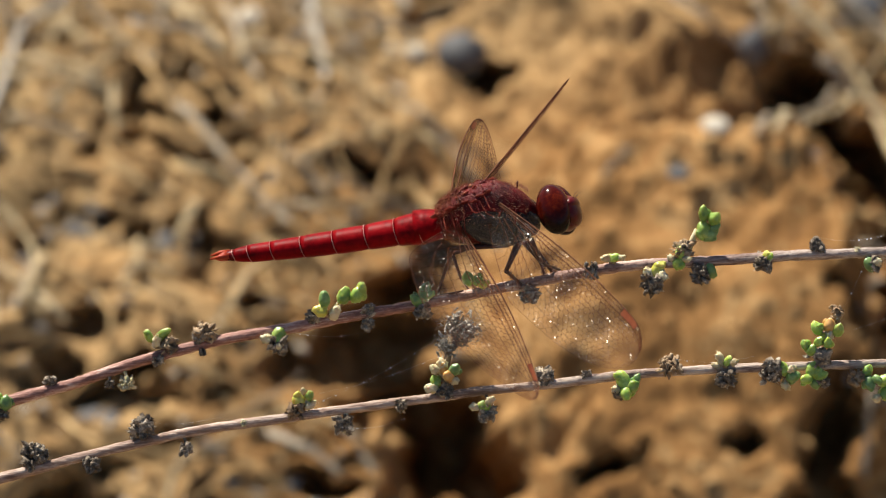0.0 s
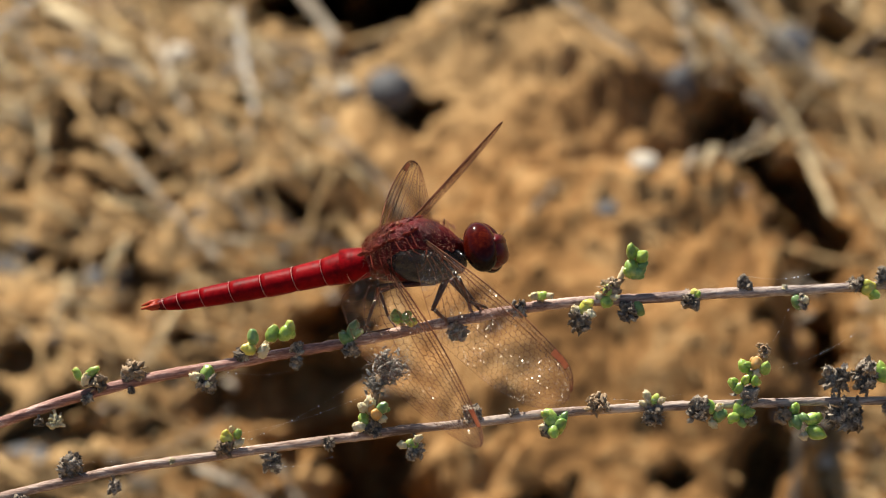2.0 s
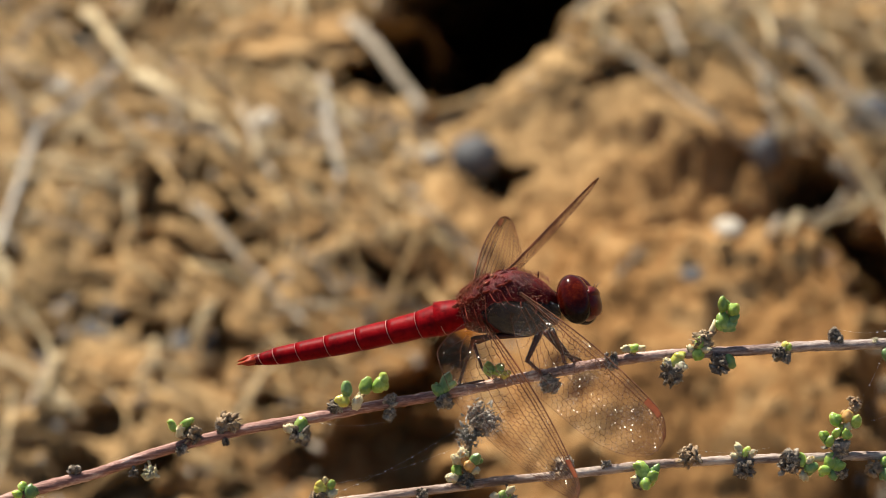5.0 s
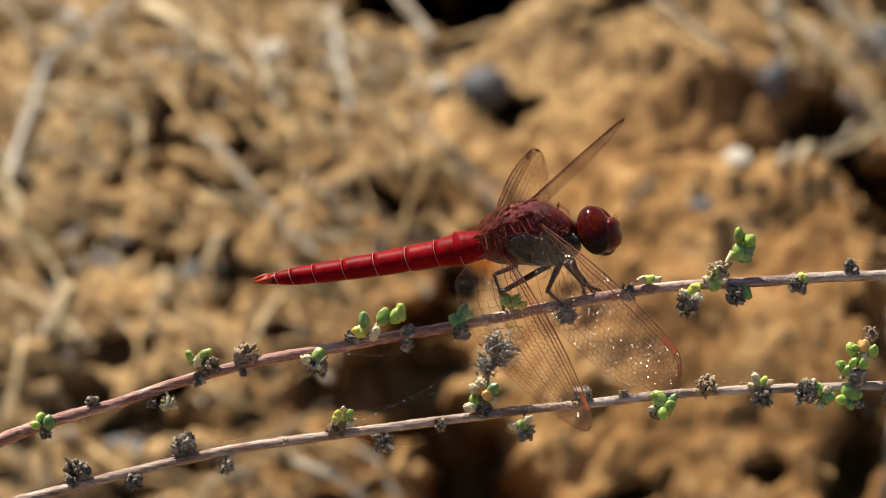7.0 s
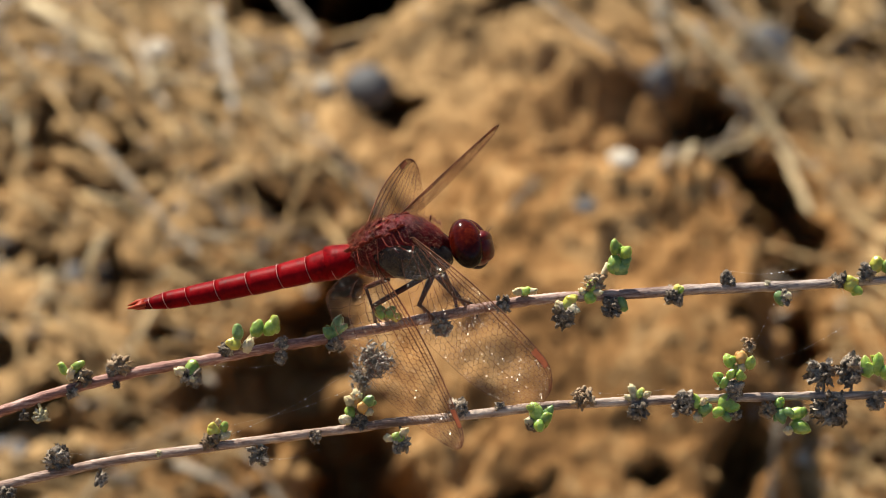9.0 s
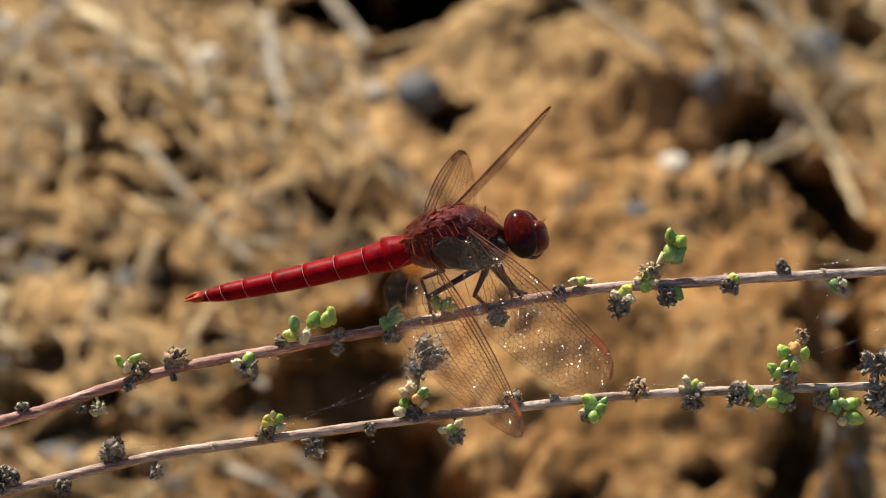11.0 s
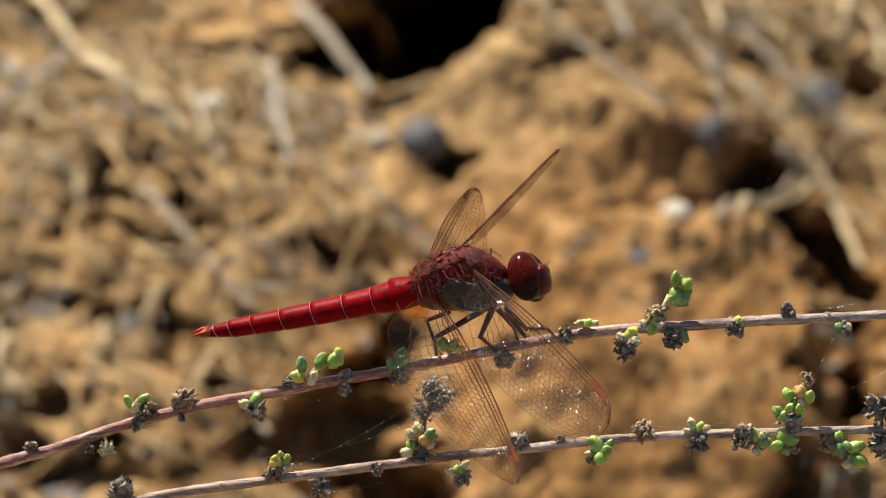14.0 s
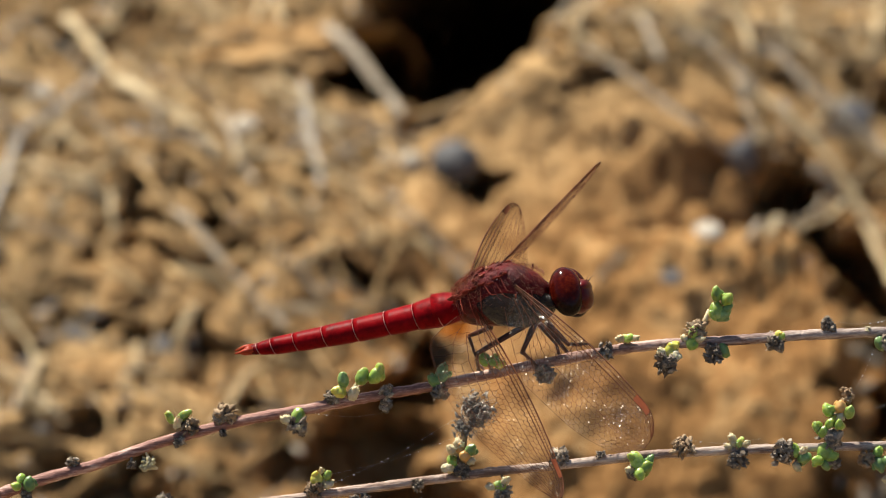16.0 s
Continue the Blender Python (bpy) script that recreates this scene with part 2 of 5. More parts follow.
VEIN = material("red_brown_vein", [(0.026, 0.008, 0.0045), (0.075, 0.024, 0.010), (0.16, 0.055, 0.024)], 900, 200, 0.6, 0.0, spec=0.08)
STIGMA = material("rust_stigma", [(0.095, 0.020, 0.008), (0.155, 0.038, 0.013), (0.22, 0.066, 0.024)], 900, 300, 0.5, 0.1, 0.0001, spec=0.12)
FORE_FILM = wing_material("clear_forewing", (0.985, 0.965, 0.94), 0.0022, 0.05, 0.5, 0.009)
HIND_FILM = wing_material("clear_hindwing", (0.965, 0.93, 0.885), 0.0034, 0.022, 0.5, 0.006)
WEBBED = material("webbed_grey_flower", [(0.08, 0.072, 0.062), (0.23, 0.21, 0.185), (0.55, 0.515, 0.46)], 2400, 900, 0.9, 0.8, 0.0003, spec=0.2)
SILK = material("spider_silk", [(0.7, 0.7, 0.7), (0.8, 0.8, 0.8), (0.9, 0.9, 0.9)], 900, 300, 0.25, 0.0)


# ---- mesh building ----
class Build:
    """Vertices and faces of one mesh, in metres."""

    def __init__(self):
        self.v, self.f = [], []

    def tube(self, pts, radii, sides=8, cap=True, wobble=0.0, seed=0, squash=1.0):
        rnd = random.Random(seed)
        pts = [Vector(q) for q in pts]
        base = len(self.v)
        side = None
        for i, q in enumerate(pts):
            d = (pts[min(i + 1, len(pts) - 1)] - pts[max(i - 1, 0)]).normalized()
            if side is None:
                side = d.orthogonal().normalized()
            side = (side - d * side.dot(d)).normalized()
            other = d.cross(side)
            r = radii[i] if hasattr(radii, "__len__") else radii
            for k in range(sides):
                a = 2 * math.pi * k / sides
                rr = r * (1 + wobble * rnd.uniform(-1, 1))
                self.v.append(q + side * (math.cos(a) * rr) + other * (math.sin(a) * rr * squash))
        for i in range(len(pts) - 1):
            for k in range(sides):
                a, b = base + i * sides + k, base + i * sides + (k + 1) % sides
                self.f.append((a, b, b + sides, a + sides))
        if cap:
            self.f.append(tuple(base + k for k in reversed(range(sides))))
            self.f.append(tuple(base + (len(pts) - 1) * sides + k for k in range(sides)))
        return self

    def blob(self, at, axes, rough=0.0, freq=1.5, rings=8, segs=12, seed=0, taper=0.0, fold=0.0):
        """A rounded lump; axes are three vectors; taper narrows it along the third."""
        at = Vector(at)
        ax = [Vector(a) for a in axes]
        base = len(self.v)
        shift = Vector((seed * 3.17, seed * 1.31, seed * 7.7))
        for i in range(rings + 1):
            th = math.pi * i / rings
            for k in range(segs):
                ph = 2 * math.pi * k / segs
                c = Vector((math.sin(th) * math.cos(ph), math.sin(th) * math.sin(ph), math.cos(th)))
                s = 1 + rough * noise.fractal(c * freq + shift, 1.0, 2.0, 3) if rough else 1.0
                n = 1 - taper * (c.z * 0.5 + 0.5)
                x, y = c.x * n * s, c.y * n * s
                if fold:
                    y += fold * abs(c.x)
                self.v.append(at + ax[0] * x + ax[1] * y + ax[2] * (c.z * s))
        for i in range(rings):
            for k in range(segs):
                a, b = base + i * segs + k, base + i * segs + (k + 1) % segs
                self.f.append((a, a + segs, b + segs, b))
        return self

    def sheet(self, rows):
        base, w = len(self.v), len(rows[0])
        for r in rows:
            self.v.extend(Vector(q) for q in r)
        for i in range(len(rows) - 1):
            for k in range(w - 1):
                a = base + i * w + k
                self.f.append((a, a + 1, a + 1 + w, a + w))
        return self


def part(name, build, mat, parent=None, label="", origin=None, smooth=True):
    """Links a build as one mesh object, under a thing where one is given."""
    me = bpy.data.meshes.new(name)
    o = Vector(origin) if origin is not None else Vector()
    me.from_pydata([tuple(q - o) for q in build.v], [], build.f)
    if smooth:
        me.shade_smooth()
    me.materials.append(mat)
    me.update()
    ob = new(name, me)
    if parent:
        ob.parent = parent
    elif origin is not None:
        ob.location = o
    if label:
        ob["label"] = label
    return ob


def spline(pts, n):
    """A smooth line of n points through pts (Catmull-Rom)."""
    pts = [Vector(q) for q in pts]
    ext = [pts[0] * 2 - pts[1]] + pts + [pts[-1] * 2 - pts[-2]]
    out = []
    for i in range(n):
        t = i / (n - 1) * (len(pts) - 1)
        k = min(int(t), len(pts) - 2)
        f = t - k
        a, b, c, d = ext[k:k + 4]
        out.append(0.5 * ((2 * b) + (c - a) * f + (2 * a - 5 * b + 4 * c - d) * f * f + (3 * b - a - 3 * c + d) * f ** 3))
    return out


# ---- ground ----
# Plan places on the soil are millimetres: x to the right, y away from the lens.
MOUNDS = [
    (40.5, 252.2, 8, 9, -4),
    (-42.2, 298.2, 24, 22, 3),
    (-14.5, 296.8, 16, 18, 4),
    (-24.5, 272.2, 14, 9, 4),
]


def ease(t):
    t = min(1.0, max(0.0, t))
    return t * t * (3 - 2 * t)


BANKS = [
    (5.2, 51.3, 193.3, 263.9, 3, 20, 14, 5),
]


def dome(jx, jy):
    """The round clay block behind the front bank: gentle on one side, a steep broken face on the other."""
    k = ease((jx - 10) / 24)
    y0, y1 = 293.0 + 4.5 * k, 323.6 - 17.0 * k
    rise = min(1.0, max(0.0, (jy - y0) / (y1 - y0))) ** 1.1
    rise = 0.86 * rise + 0.14 * ease((jy - y1 + 2) / 26)
    return 0.0115 * rise * (1 - ease((jy - 335.6) / 14)) * ease((jx + 6.6) / 24) * ease((75.5 - jx) / 50)



# Where the near ground begins to fall away, in metres.
FALL = 0.250
PITS = []


def shaken(x, y):
    """A plan place in millimetres, jittered to ragged outlines."""
    p = Vector((x, y, 0))
    jx = x * 1000 + 4 * noise.noise(p * 55) + 2.5 * noise.noise(p * 160 + Vector((4, 0, 0))) + 2.0 * noise.noise(p * 330)
    jy = y * 1000 + 4 * noise.noise(p * 60 + Vector((9, 3, 0))) + 2.5 * noise.noise(p * 170) + 2.0 * noise.noise(p * 310)
    return jx, jy


def on_clay(x, y):
    """True on the bare clay banks, which carry little litter."""
    return (6 < x < 50 and y < 288) or (-4 < x < 40 and 288 <= y < 318)


def hollow(x, y):
    """Depth of the hollows in metres at a plan place."""
    jx, jy = shaken(x, y)
    depth = 0.0
    for mx, my, rx, ry, deep in PITS:
        d = ((jx - mx) / rx) ** 2 + ((jy - my) / ry) ** 2
        if d < 4:
            depth = max(depth, deep * 0.001 * math.exp(-d * d))
    # Cracks and gaps between the crumbs, few of them on the clay.
    p = Vector((x, y, 0))
    open_part = (0.22 if y < 0.245 else 0.05) + 1.5 * noise.noise(p * 38 + Vector((8, 2, 0))) - (0.75 if on_clay(jx, jy) else 0.0)
    if open_part > 0 and abs(x) < 0.2 and 0.1 < y < 0.5:
        line = abs(noise.noise(p * 62 + Vector((1, 6, 0))) + 0.35 * noise.noise(p * 170))
        depth = max(depth, 0.0050 * ease((0.13 - line) / 0.12) * min(1.0, open_part * 1.6))
    return depth


def surface(x, y):
    """Height of the soil in metres at a plan place in metres, hollows left out."""
    p = Vector((x, y, 0))
    near = math.exp(-(x * x + (y - 0.28) ** 2) / 0.5)
    jx, jy = shaken(x, y)
    h = 0.0
    for x0, x1, y0, y1, top, high, edge, right in BANKS:
        x0 += 5 * ease((230 - jy) / 25)
        x1 += 6 * ease((262 - jy) / 16)
        if x0 - 20 < jx < x1 + 20 and y0 - 20 < jy:
            rise = min(1.0, max(0.0, (jy - y0) / (y1 - y0))) ** 0.7 * (1 - ease((jy - y1 - top) / 14))
            h = max(h, 0.001 * high * rise * ease((jx - x0) / edge) * ease((x1 - jx) / right))
    if jx > -8 and jy > 290:
        h = max(h, dome(jx, jy))
    for mx, my, rx, ry, mh in MOUNDS:
        d = ((jx - mx) / rx) ** 2 + ((jy - my) / ry) ** 2
        if d < 6:
            h += mh * 0.001 * math.exp(-d * d)
    clay = on_clay(jx, jy)
    calm = 0.34 if clay else 0.62
    h += 0.0035 * calm * noise.fractal(p * 40 + Vector((3.3, 1.7, 0)), 1.0, 2.0, 3) * near
    h += 0.0006 * noise.noise(p * 120 + Vector((2, 7, 0))) * near
    crumb = noise.fractal(p * 230, 0.8, 2.1, 4)
    h += ((0.0010 if clay else 0.0011) * crumb - 0.0008 * calm * max(0.0, abs(noise.noise(p * 90 + Vector((5, 1, 0)))) - 0.32) * 4) * near
    h += 0.03 * noise.noise(p * 1.5) * (1 - near) * min(1.0, (x * x + y * y))
    # The near ground falls away towards the lens.
    low = max(0.0, FALL - y)
    return h - 0.50 * low * low / (low + 0.03) / (1 + (low / 0.15) ** 2) * math.exp(-(x / 0.25) ** 2)


def soil_height(x, y):
    """Height of the soil in metres at a plan place in metres."""
    return surface(x, y) - hollow(x, y)


def settle(x, y):
    """Slides a level-ground plan place along the line of sight to the soil that is met first; millimetres."""
    z = 40.0
    while z > -60.0:
        yy = y - z * 1.428
        if surface(x * 0.001, yy * 0.001) * 1000 >= z:
            return x, yy
        z -= 0.5
    return x, y


def dig(x, y, rx, ry, deep):
    """A hollow that runs back under the soil: plan place, half width, half length and depth in millimetres."""
    PITS.append((*settle(x, y), rx, ry, deep * (0.62 if x < -19 and 250 < y < 330 else 1.0)))


# The dark hole behind the clay, cast shadows dug as dips, crevices in the clay, gaps in the litter, hollows of the
# near slope.
dig(4.5, 344.1, 9.6, 12.5, 80)
dig(8.0, 360.0, 12.0, 10.0, 90)
dig(-3.0, 356.0, 7.0, 9.0, 70)
dig(-1.5, 329.9, 4.2, 7.9, 60)
dig(11.0, 346.5, 3.9, 6.2, 60)
dig(-7.6, 334.2, 2.7, 5.2, 45)
dig(-18.0, 334.6, 1.6, 4.7, 30)
dig(-11.6, 337.5, 4.6, 7.9, 55)
dig(-15.5, 338.5, 2.7, 4.9, 40)
# Shadow of the blue-grey pebble, shaped as a small dip.
dig(3.2, 304.8, 2.8, 2.3, 9)
# Shadow in front of the clay block's right end, dug as a hollow.
dig(46.8, 301.6, 4.0, 4.2, 15)
dig(50.0, 294.4, 3.0, 3.4, 14)
dig(53.4, 289.0, 3.0, 3.8, 14)
dig(57.0, 281.7, 2.9, 8.0, 15)
dig(59.0, 270.1, 2.8, 8.2, 14)
dig(60.2, 250.8, 3.4, 7.0, 12)
dig(-7.3, 256.8, 6.3, 4.9, 11)
dig(-21.7, 237.1, 5.2, 4.7, 6)
dig(-24.1, 244.9, 3.1, 2.5, 6)
dig(-33.1, 298.2, 1.1, 5.2, 9)
dig(-30.6, 290.6, 1.6, 2.2, 9)
dig(-40.4, 269.5, 3.0, 2.7, 9)
dig(-51.7, 285.8, 2.2, 2.5, 7)
# Shadow of a stalk, dug as two small dips.
dig(-13.7, 285.8, 2.5, 1.9, 9)
dig(-10.1, 280.0, 2.4, 2.7, 10)
dig(-55.7, 342.1, 1.4, 2.5, 7)
dig(-52.7, 252.2, 1.9, 2.2, 7)
dig(-47.9, 273.5, 2.2, 1.6, 6)
dig(-43.6, 239.7, 2.5, 4.1, 10)
dig(-36.3, 319.9, 1.9, 1.2, 5)
dig(-9.7, 244.2, 8.2, 8.5, 14)
dig(-15.7, 241.0, 3.9, 4.9, 9)
dig(-2.3, 219.4, 7.8, 10.4, 21)
dig(-12.6, 228.9, 4.4, 4.9, 9)
dig(-21.8, 241.6, 3.1, 2.7, 6)
dig(3.4, 207.9, 5.2, 8.4, 20)
dig(-4.5, 203.0, 5.5, 7.0, 19)
dig(-5.8, 229.9, 6.2, 5.6, 18)
dig(-9.4, 215.7, 3.1, 4.9, 9)
dig(6.5, 202.2, 3.4, 5.0, 16)
dig(6.8, 211.0, 3.0, 5.0, 14)
dig(38.6, 222.6, 2.6, 1.4, 6)
dig(20.8, 217.0, 2.6, 1.7, 7)
dig(49.3, 224.4, 3.4, 7.0, 11)
dig(-52.5, 204.1, 7.3, 6.5, 15)
dig(53.0, 207.0, 5.0, 3.0, 9)
dig(46.5, 203.0, 3.0, 2.4, 7)
dig(-18.4, 215.7, 2.8, 1.6, 6)
dig(-3.8, 265.2, 4.1, 4.7, 10)
dig(-55.5, 242.3, 3.3, 3.6, 6)
dig(-51.1, 248.2, 4.7, 4.1, 6)
dig(-40.0, 233.9, 3.9, 3.3, 6)
dig(-47.6, 233.9, 3.5, 3.0, 6)
dig(-40.6, 244.3, 2.0, 2.2, 6)
dig(-50.6, 258.8, 2.5, 1.6, 5)
dig(-56.3, 269.5, 2.4, 2.2, 6)
dig(-45.1, 257.5, 3.5, 1.9, 6)
dig(-35.9, 258.8, 2.4, 1.6, 5)
dig(-27.3, 252.2, 3.1, 1.9, 5)
dig(-34.0, 239.1, 2.8, 1.6, 5)
dig(-22.5, 235.2, 3.1, 1.9, 5)
dig(-38.8, 221.3, 3.1, 1.9, 5)
dig(-32.4, 205.1, 3.9, 1.9, 6)
dig(-43.8, 213.8, 2.4, 1.6, 5)
dig(-15.3, 205.1, 2.4, 2.7, 6)
dig(-31.5, 232.7, 2.4, 1.4, 5)


def make_ground():
    def steps(n, inner, centre):
        out = []
        for i in range(-n, n + 1):
            s = i / n
            out.append(centre + inner * (s * 1.3 + 0.00000008 * math.sinh(s * 26.0) / inner * 0.02))
        return out
    xs, ys = steps(190, 0.085, 0.0), steps(190, 0.11, 0.285)
    far = [0.2, 0.35, 0.6, 1.2, 2.5, 6, 15, 50, 200, 800]
    xs = [-q for q in reversed(far)] + [q for q in xs if abs(q) < 0.15] + far
    ys = [0.285 - q for q in reversed(far)] + [q for q in ys if abs(q - 0.285) < 0.17] + [0.285 + q for q in far]
    b = Build()
    b.sheet([[(x, y + 1.2 * hollow(x, y), soil_height(x, y)) for x in xs] for y in ys])
    return tagged(part("ground", b, SOIL), "dry orange crumbly soil with dark hollows and grit", "soil", kind="structure")


make_ground()


def clod(x, y, rx, ry, h, seed, sink=0.35, label="lump of dry orange soil lying on the ground"):
    b = Build()
    x, y = settle(x, y)
    z = soil_height(x * 0.001, y * 0.001)
    at = Vector((x, y, 0)) * 0.001 + Vector((0, 0, z + h * 0.001 * (0.5 - sink)))
    b.blob(at, [(rx * 0.001, 0, 0), (0, ry * 0.001, 0), (0, 0, h * 0.00042)], 0.5, 2.0, 44, 70, seed)
    return tagged(part("soil_clod", b, CLOD, origin=at), label, "soil clod")


def pebble(x, y, r, flat, mat, seed, label, stretch=1.0, turn=0.0):
    b = Build()
    x, y = settle(x, y)
    z = soil_height(x * 0.001, y * 0.001)
    at = Vector((x * 0.001, y * 0.001, z + r * flat * 0.0006))
    c, s = math.cos(turn), math.sin(turn)
    r *= 0.001
    b.blob(at, [(r * stretch * c, r * stretch * s, 0), (-r * s, r * c, 0), (0, 0, r * flat)], 0.18, 1.3, 14, 20, seed)
    return tagged(part("pebble", b, mat, origin=at), label, "pebble", "pebbles on the soil")


def stick(pts, r, mat, seed, label, slide=True):
    """A stalk lying on the crumbs over plan points."""
    line = spline([(*(settle(x, y) if slide else (x, y)), 0) for x, y in pts], 40)
    line = [q * 0.001 for q in line]
    for q in line:
        q.z = surface(q.x, q.y)
    ends = line[0].z, line[-1].z
    for i, q in enumerate(line):
        q.z = max(ends[0] + (ends[1] - ends[0]) * i / 39, 0.4 * q.z + 0.6 * max(line[k].z for k in (max(0, i - 4), i, min(39, i + 4)))) + r * 0.0005
        q.z += 0.0010 * noise.noise(Vector((i * 0.12, seed, 0)))
        q.z += 0.0009
        if slide:
            q.y -= 0.0012
    rs = [r * 0.001 * (1.0 - 0.3 * i / 39) * (1 + 0.28 * noise.noise(Vector((i * 0.35, seed * 2.3, 1)))) for i in range(40)]
    b = Build().tube(line, rs, 10, True, 0.2, seed, 0.6)
    for k in range(3):
        # Split fibres along the stalk.
        a = (7 * k + seed * 5) % 26
        off = Vector((0.5 * math.sin(k * 2.1 + seed), 0.5 * math.cos(k * 2.1 + seed), 0.75)) * r * 0.001
        b.tube([q + off for q in line[a:a + 13]], [0.00022 * r * (1 - abs(i - 6) / 7) + 0.00003 for i in range(len(line[a:a + 13]))], 5, True, 0.2, seed)
    return tagged(part("dry_stalk", b, mat, origin=line[0]), label, "stalk", "dry stalks on the soil")


# Large lumps, then pebbles, then stalks.
clod(-45.1, 288.5, 8.6, 6.3, 7, 12)
clod(-46.7, 258.8, 8.6, 4.7, 6, 18)
clod(-26.9, 339.2, 9.4, 7.1, 7, 19)
pebble(0.6, 310.4, 3.5, 0.85, STONE, 1, "round blue-grey pebble on orange soil")
pebble(40.9, 310.4, 2.4, 1.3, STONE, 2, "upright grey stone chip on orange soil", 0.8)
pebble(50.7, 330.6, 2.5, 0.9, STONE, 3, "dark grey pebble on the soil")
pebble(56.5, 322.0, 3.0, 0.6, STONE, 4, "flat grey pebble on the soil")
pebble(35.0, 295.1, 1.9, 0.45, PALE, 5, "white pebble on orange soil")
pebble(-6.4, 311.0, 1.9, 0.6, PALE, 6, "pale cream pebble on the soil", 1.3, 0.4)
pebble(29.9, 283.7, 1.6, 0.35, STONE, 7, "small grey pebble pressed in the soil")
pebble(-29.1, 320.6, 2.0, 0.6, PALE, 8, "pale pebble on the soil")
pebble(-21.9, 317.1, 1.9, 0.6, STONE, 9, "grey pebble on the soil")
pebble(-38.5, 271.5, 3.0, 0.6, STONE, 11, "dark grey stone on the soil", 1.2)
pebble(-51.7, 271.5, 3.0, 0.6, STONE, 12, "dark grey stone on the soil")
pebble(-48.3, 230.0, 2.4, 0.35, STONE, 13, "grey flat stone in the soil", 1.3)
pebble(-36.2, 232.6, 0.9, 0.4, PALE, 14, "pale stone in the soil")
pebble(-55.7, 248.2, 0.9, 0.5, PALE, 15, "pale stone chip on the soil")
pebble(-59.3, 265.5, 2.4, 0.6, STONE, 16, "grey stone chip on the soil")
pebble(-58.1, 329.2, 1.9, 0.6, PALE, 17, "pale stone chip on the soil")
stick([(-65.5, 287.5), (-63.4, 301.0), (-60.6, 313.6), (-55.8, 322.0), (-49.6, 332.0)], 0.75, PALEWOOD, 1, "weathered grey stalk lying on the soil")
stick([(-47.8, 332.0), (-35.4, 318.5)], 1.1, STRAW, 2, "broad pale straw stalk lying on the soil")
stick([(-18.0, 344.7), (-12.8, 335.6), (-6.7, 319.2)], 0.95, GREYWOOD, 3, "straw stalk leaning over a dark hollow")
stick([(-21.1, 332.0), (-19.9, 319.2), (-18.1, 305.1)], 0.6, PALEWOOD, 4, "pale grey stalk lying on the soil")
stick([(-38.9, 300.2), (-31.6, 285.2), (-22.6, 269.0)], 0.5, GREYWOOD, 5, "pale weathered stalk lying on the soil")
stick([(-65.8, 263.9), (-59.4, 256.6), (-52.6, 247.4)], 0.45, STRAW, 6, "thin straw stalk lying on the soil")
stick([(-27.0, 260.6), (-31.4, 247.5)], 0.7, STRAW, 7, "short straw stalk on the soil")
stick([(-16.6, 312.1), (-7.5, 317.8)], 0.6, GREYWOOD, 8, "yellow straw stalk on the soil")
stick([(43.0, 291.9), (55.0, 299.5)], 0.7, STRAW, 9, "short straw stalk on the soil")
stick([(40.6, 330.6), (51.4, 310.7), (61.0, 288.5)], 0.6, STRAW, 10, "pale straw stalk lying on the soil")
stick([(26.8, 347.9), (29.5, 334.2)], 0.7, GREYWOOD, 11, "weathered stalk on the soil")
stick([(44.1, 339.2), (61.7, 309.3)], 0.7, GREYWOOD, 12, "weathered stalk lying on the soil")
stick([(-35.4, 274.9), (-37.6, 264.1)], 0.8, STRAW, 13, "short straw stalk on the soil")
stick([(-56.2, 264.1), (-58.1, 252.2)], 0.7, STRAW, 14, "short straw stalk on the soil")
stick([(-55.4, 347.9), (-47.8, 332.0)], 0.8, STRAW, 15, "pale straw stalk lying on the soil")
stick([(-33.2, 324.9), (-27.3, 305.1)], 0.5, GREYWOOD, 17, "thin grey stalk lying on the soil")
stick([(-43.9, 337.8), (-25.4, 342.1)], 0.5, STRAW, 18, "thin straw stalk lying on the soil")
stick([(19.0, 339.2), (32.4, 320.6), (40.2, 310.7)], 0.5, GREYWOOD, 19, "thin grey stalk lying on the soil")
stick([(32.0, 343.6), (43.0, 326.3)], 0.6, GREYWOOD, 20, "weathered stalk lying on the soil")
stick([(50.5, 309.3), (55.8, 298.2)], 0.9, GREYWOOD, 21, "pale grey stalk lying on the soil")
stick([(40.6, 291.9), (51.9, 300.2)], 0.6, GREYWOOD, 22, "thin grey stalk lying on the soil")
stick([(56.6, 300.9), (61.4, 280.3)], 0.7, STRAW, 23, "straw stalk lying on the soil")
stick([(-57.6, 261.5), (-59.6, 250.8)], 0.6, GREYWOOD, 24, "short grey stalk on the soil")
stick([(20.0, 281.7), (23.6, 287.1)], 0.5, GREYWOOD, 25, "short grey stalk on the soil")
clod(0.3, 212.0, 2.7, 3.5, 6, 30, label="small lump of dry orange soil in a hollow")
pebble(-7.0, 207.0, 1.3, 0.7, PALE, 31, "pale stone chip on the soil")
pebble(42.7, 203.4, 1.1, 0.6, PALE, 32, "pale stone chip on the soil")
pebble(58.6, 225.2, 1.1, 0.6, PALE, 33, "pale stone chip on the soil")
stick([(-25.3, 222.6), (-15.4, 210.1)], 0.7, GREYWOOD, 34, "weathered stalk lying on the soil")
stick([(-57.1, 251.9), (-53.1, 247.4)], 0.6, STRAW, 35, "short straw stalk on the soil")


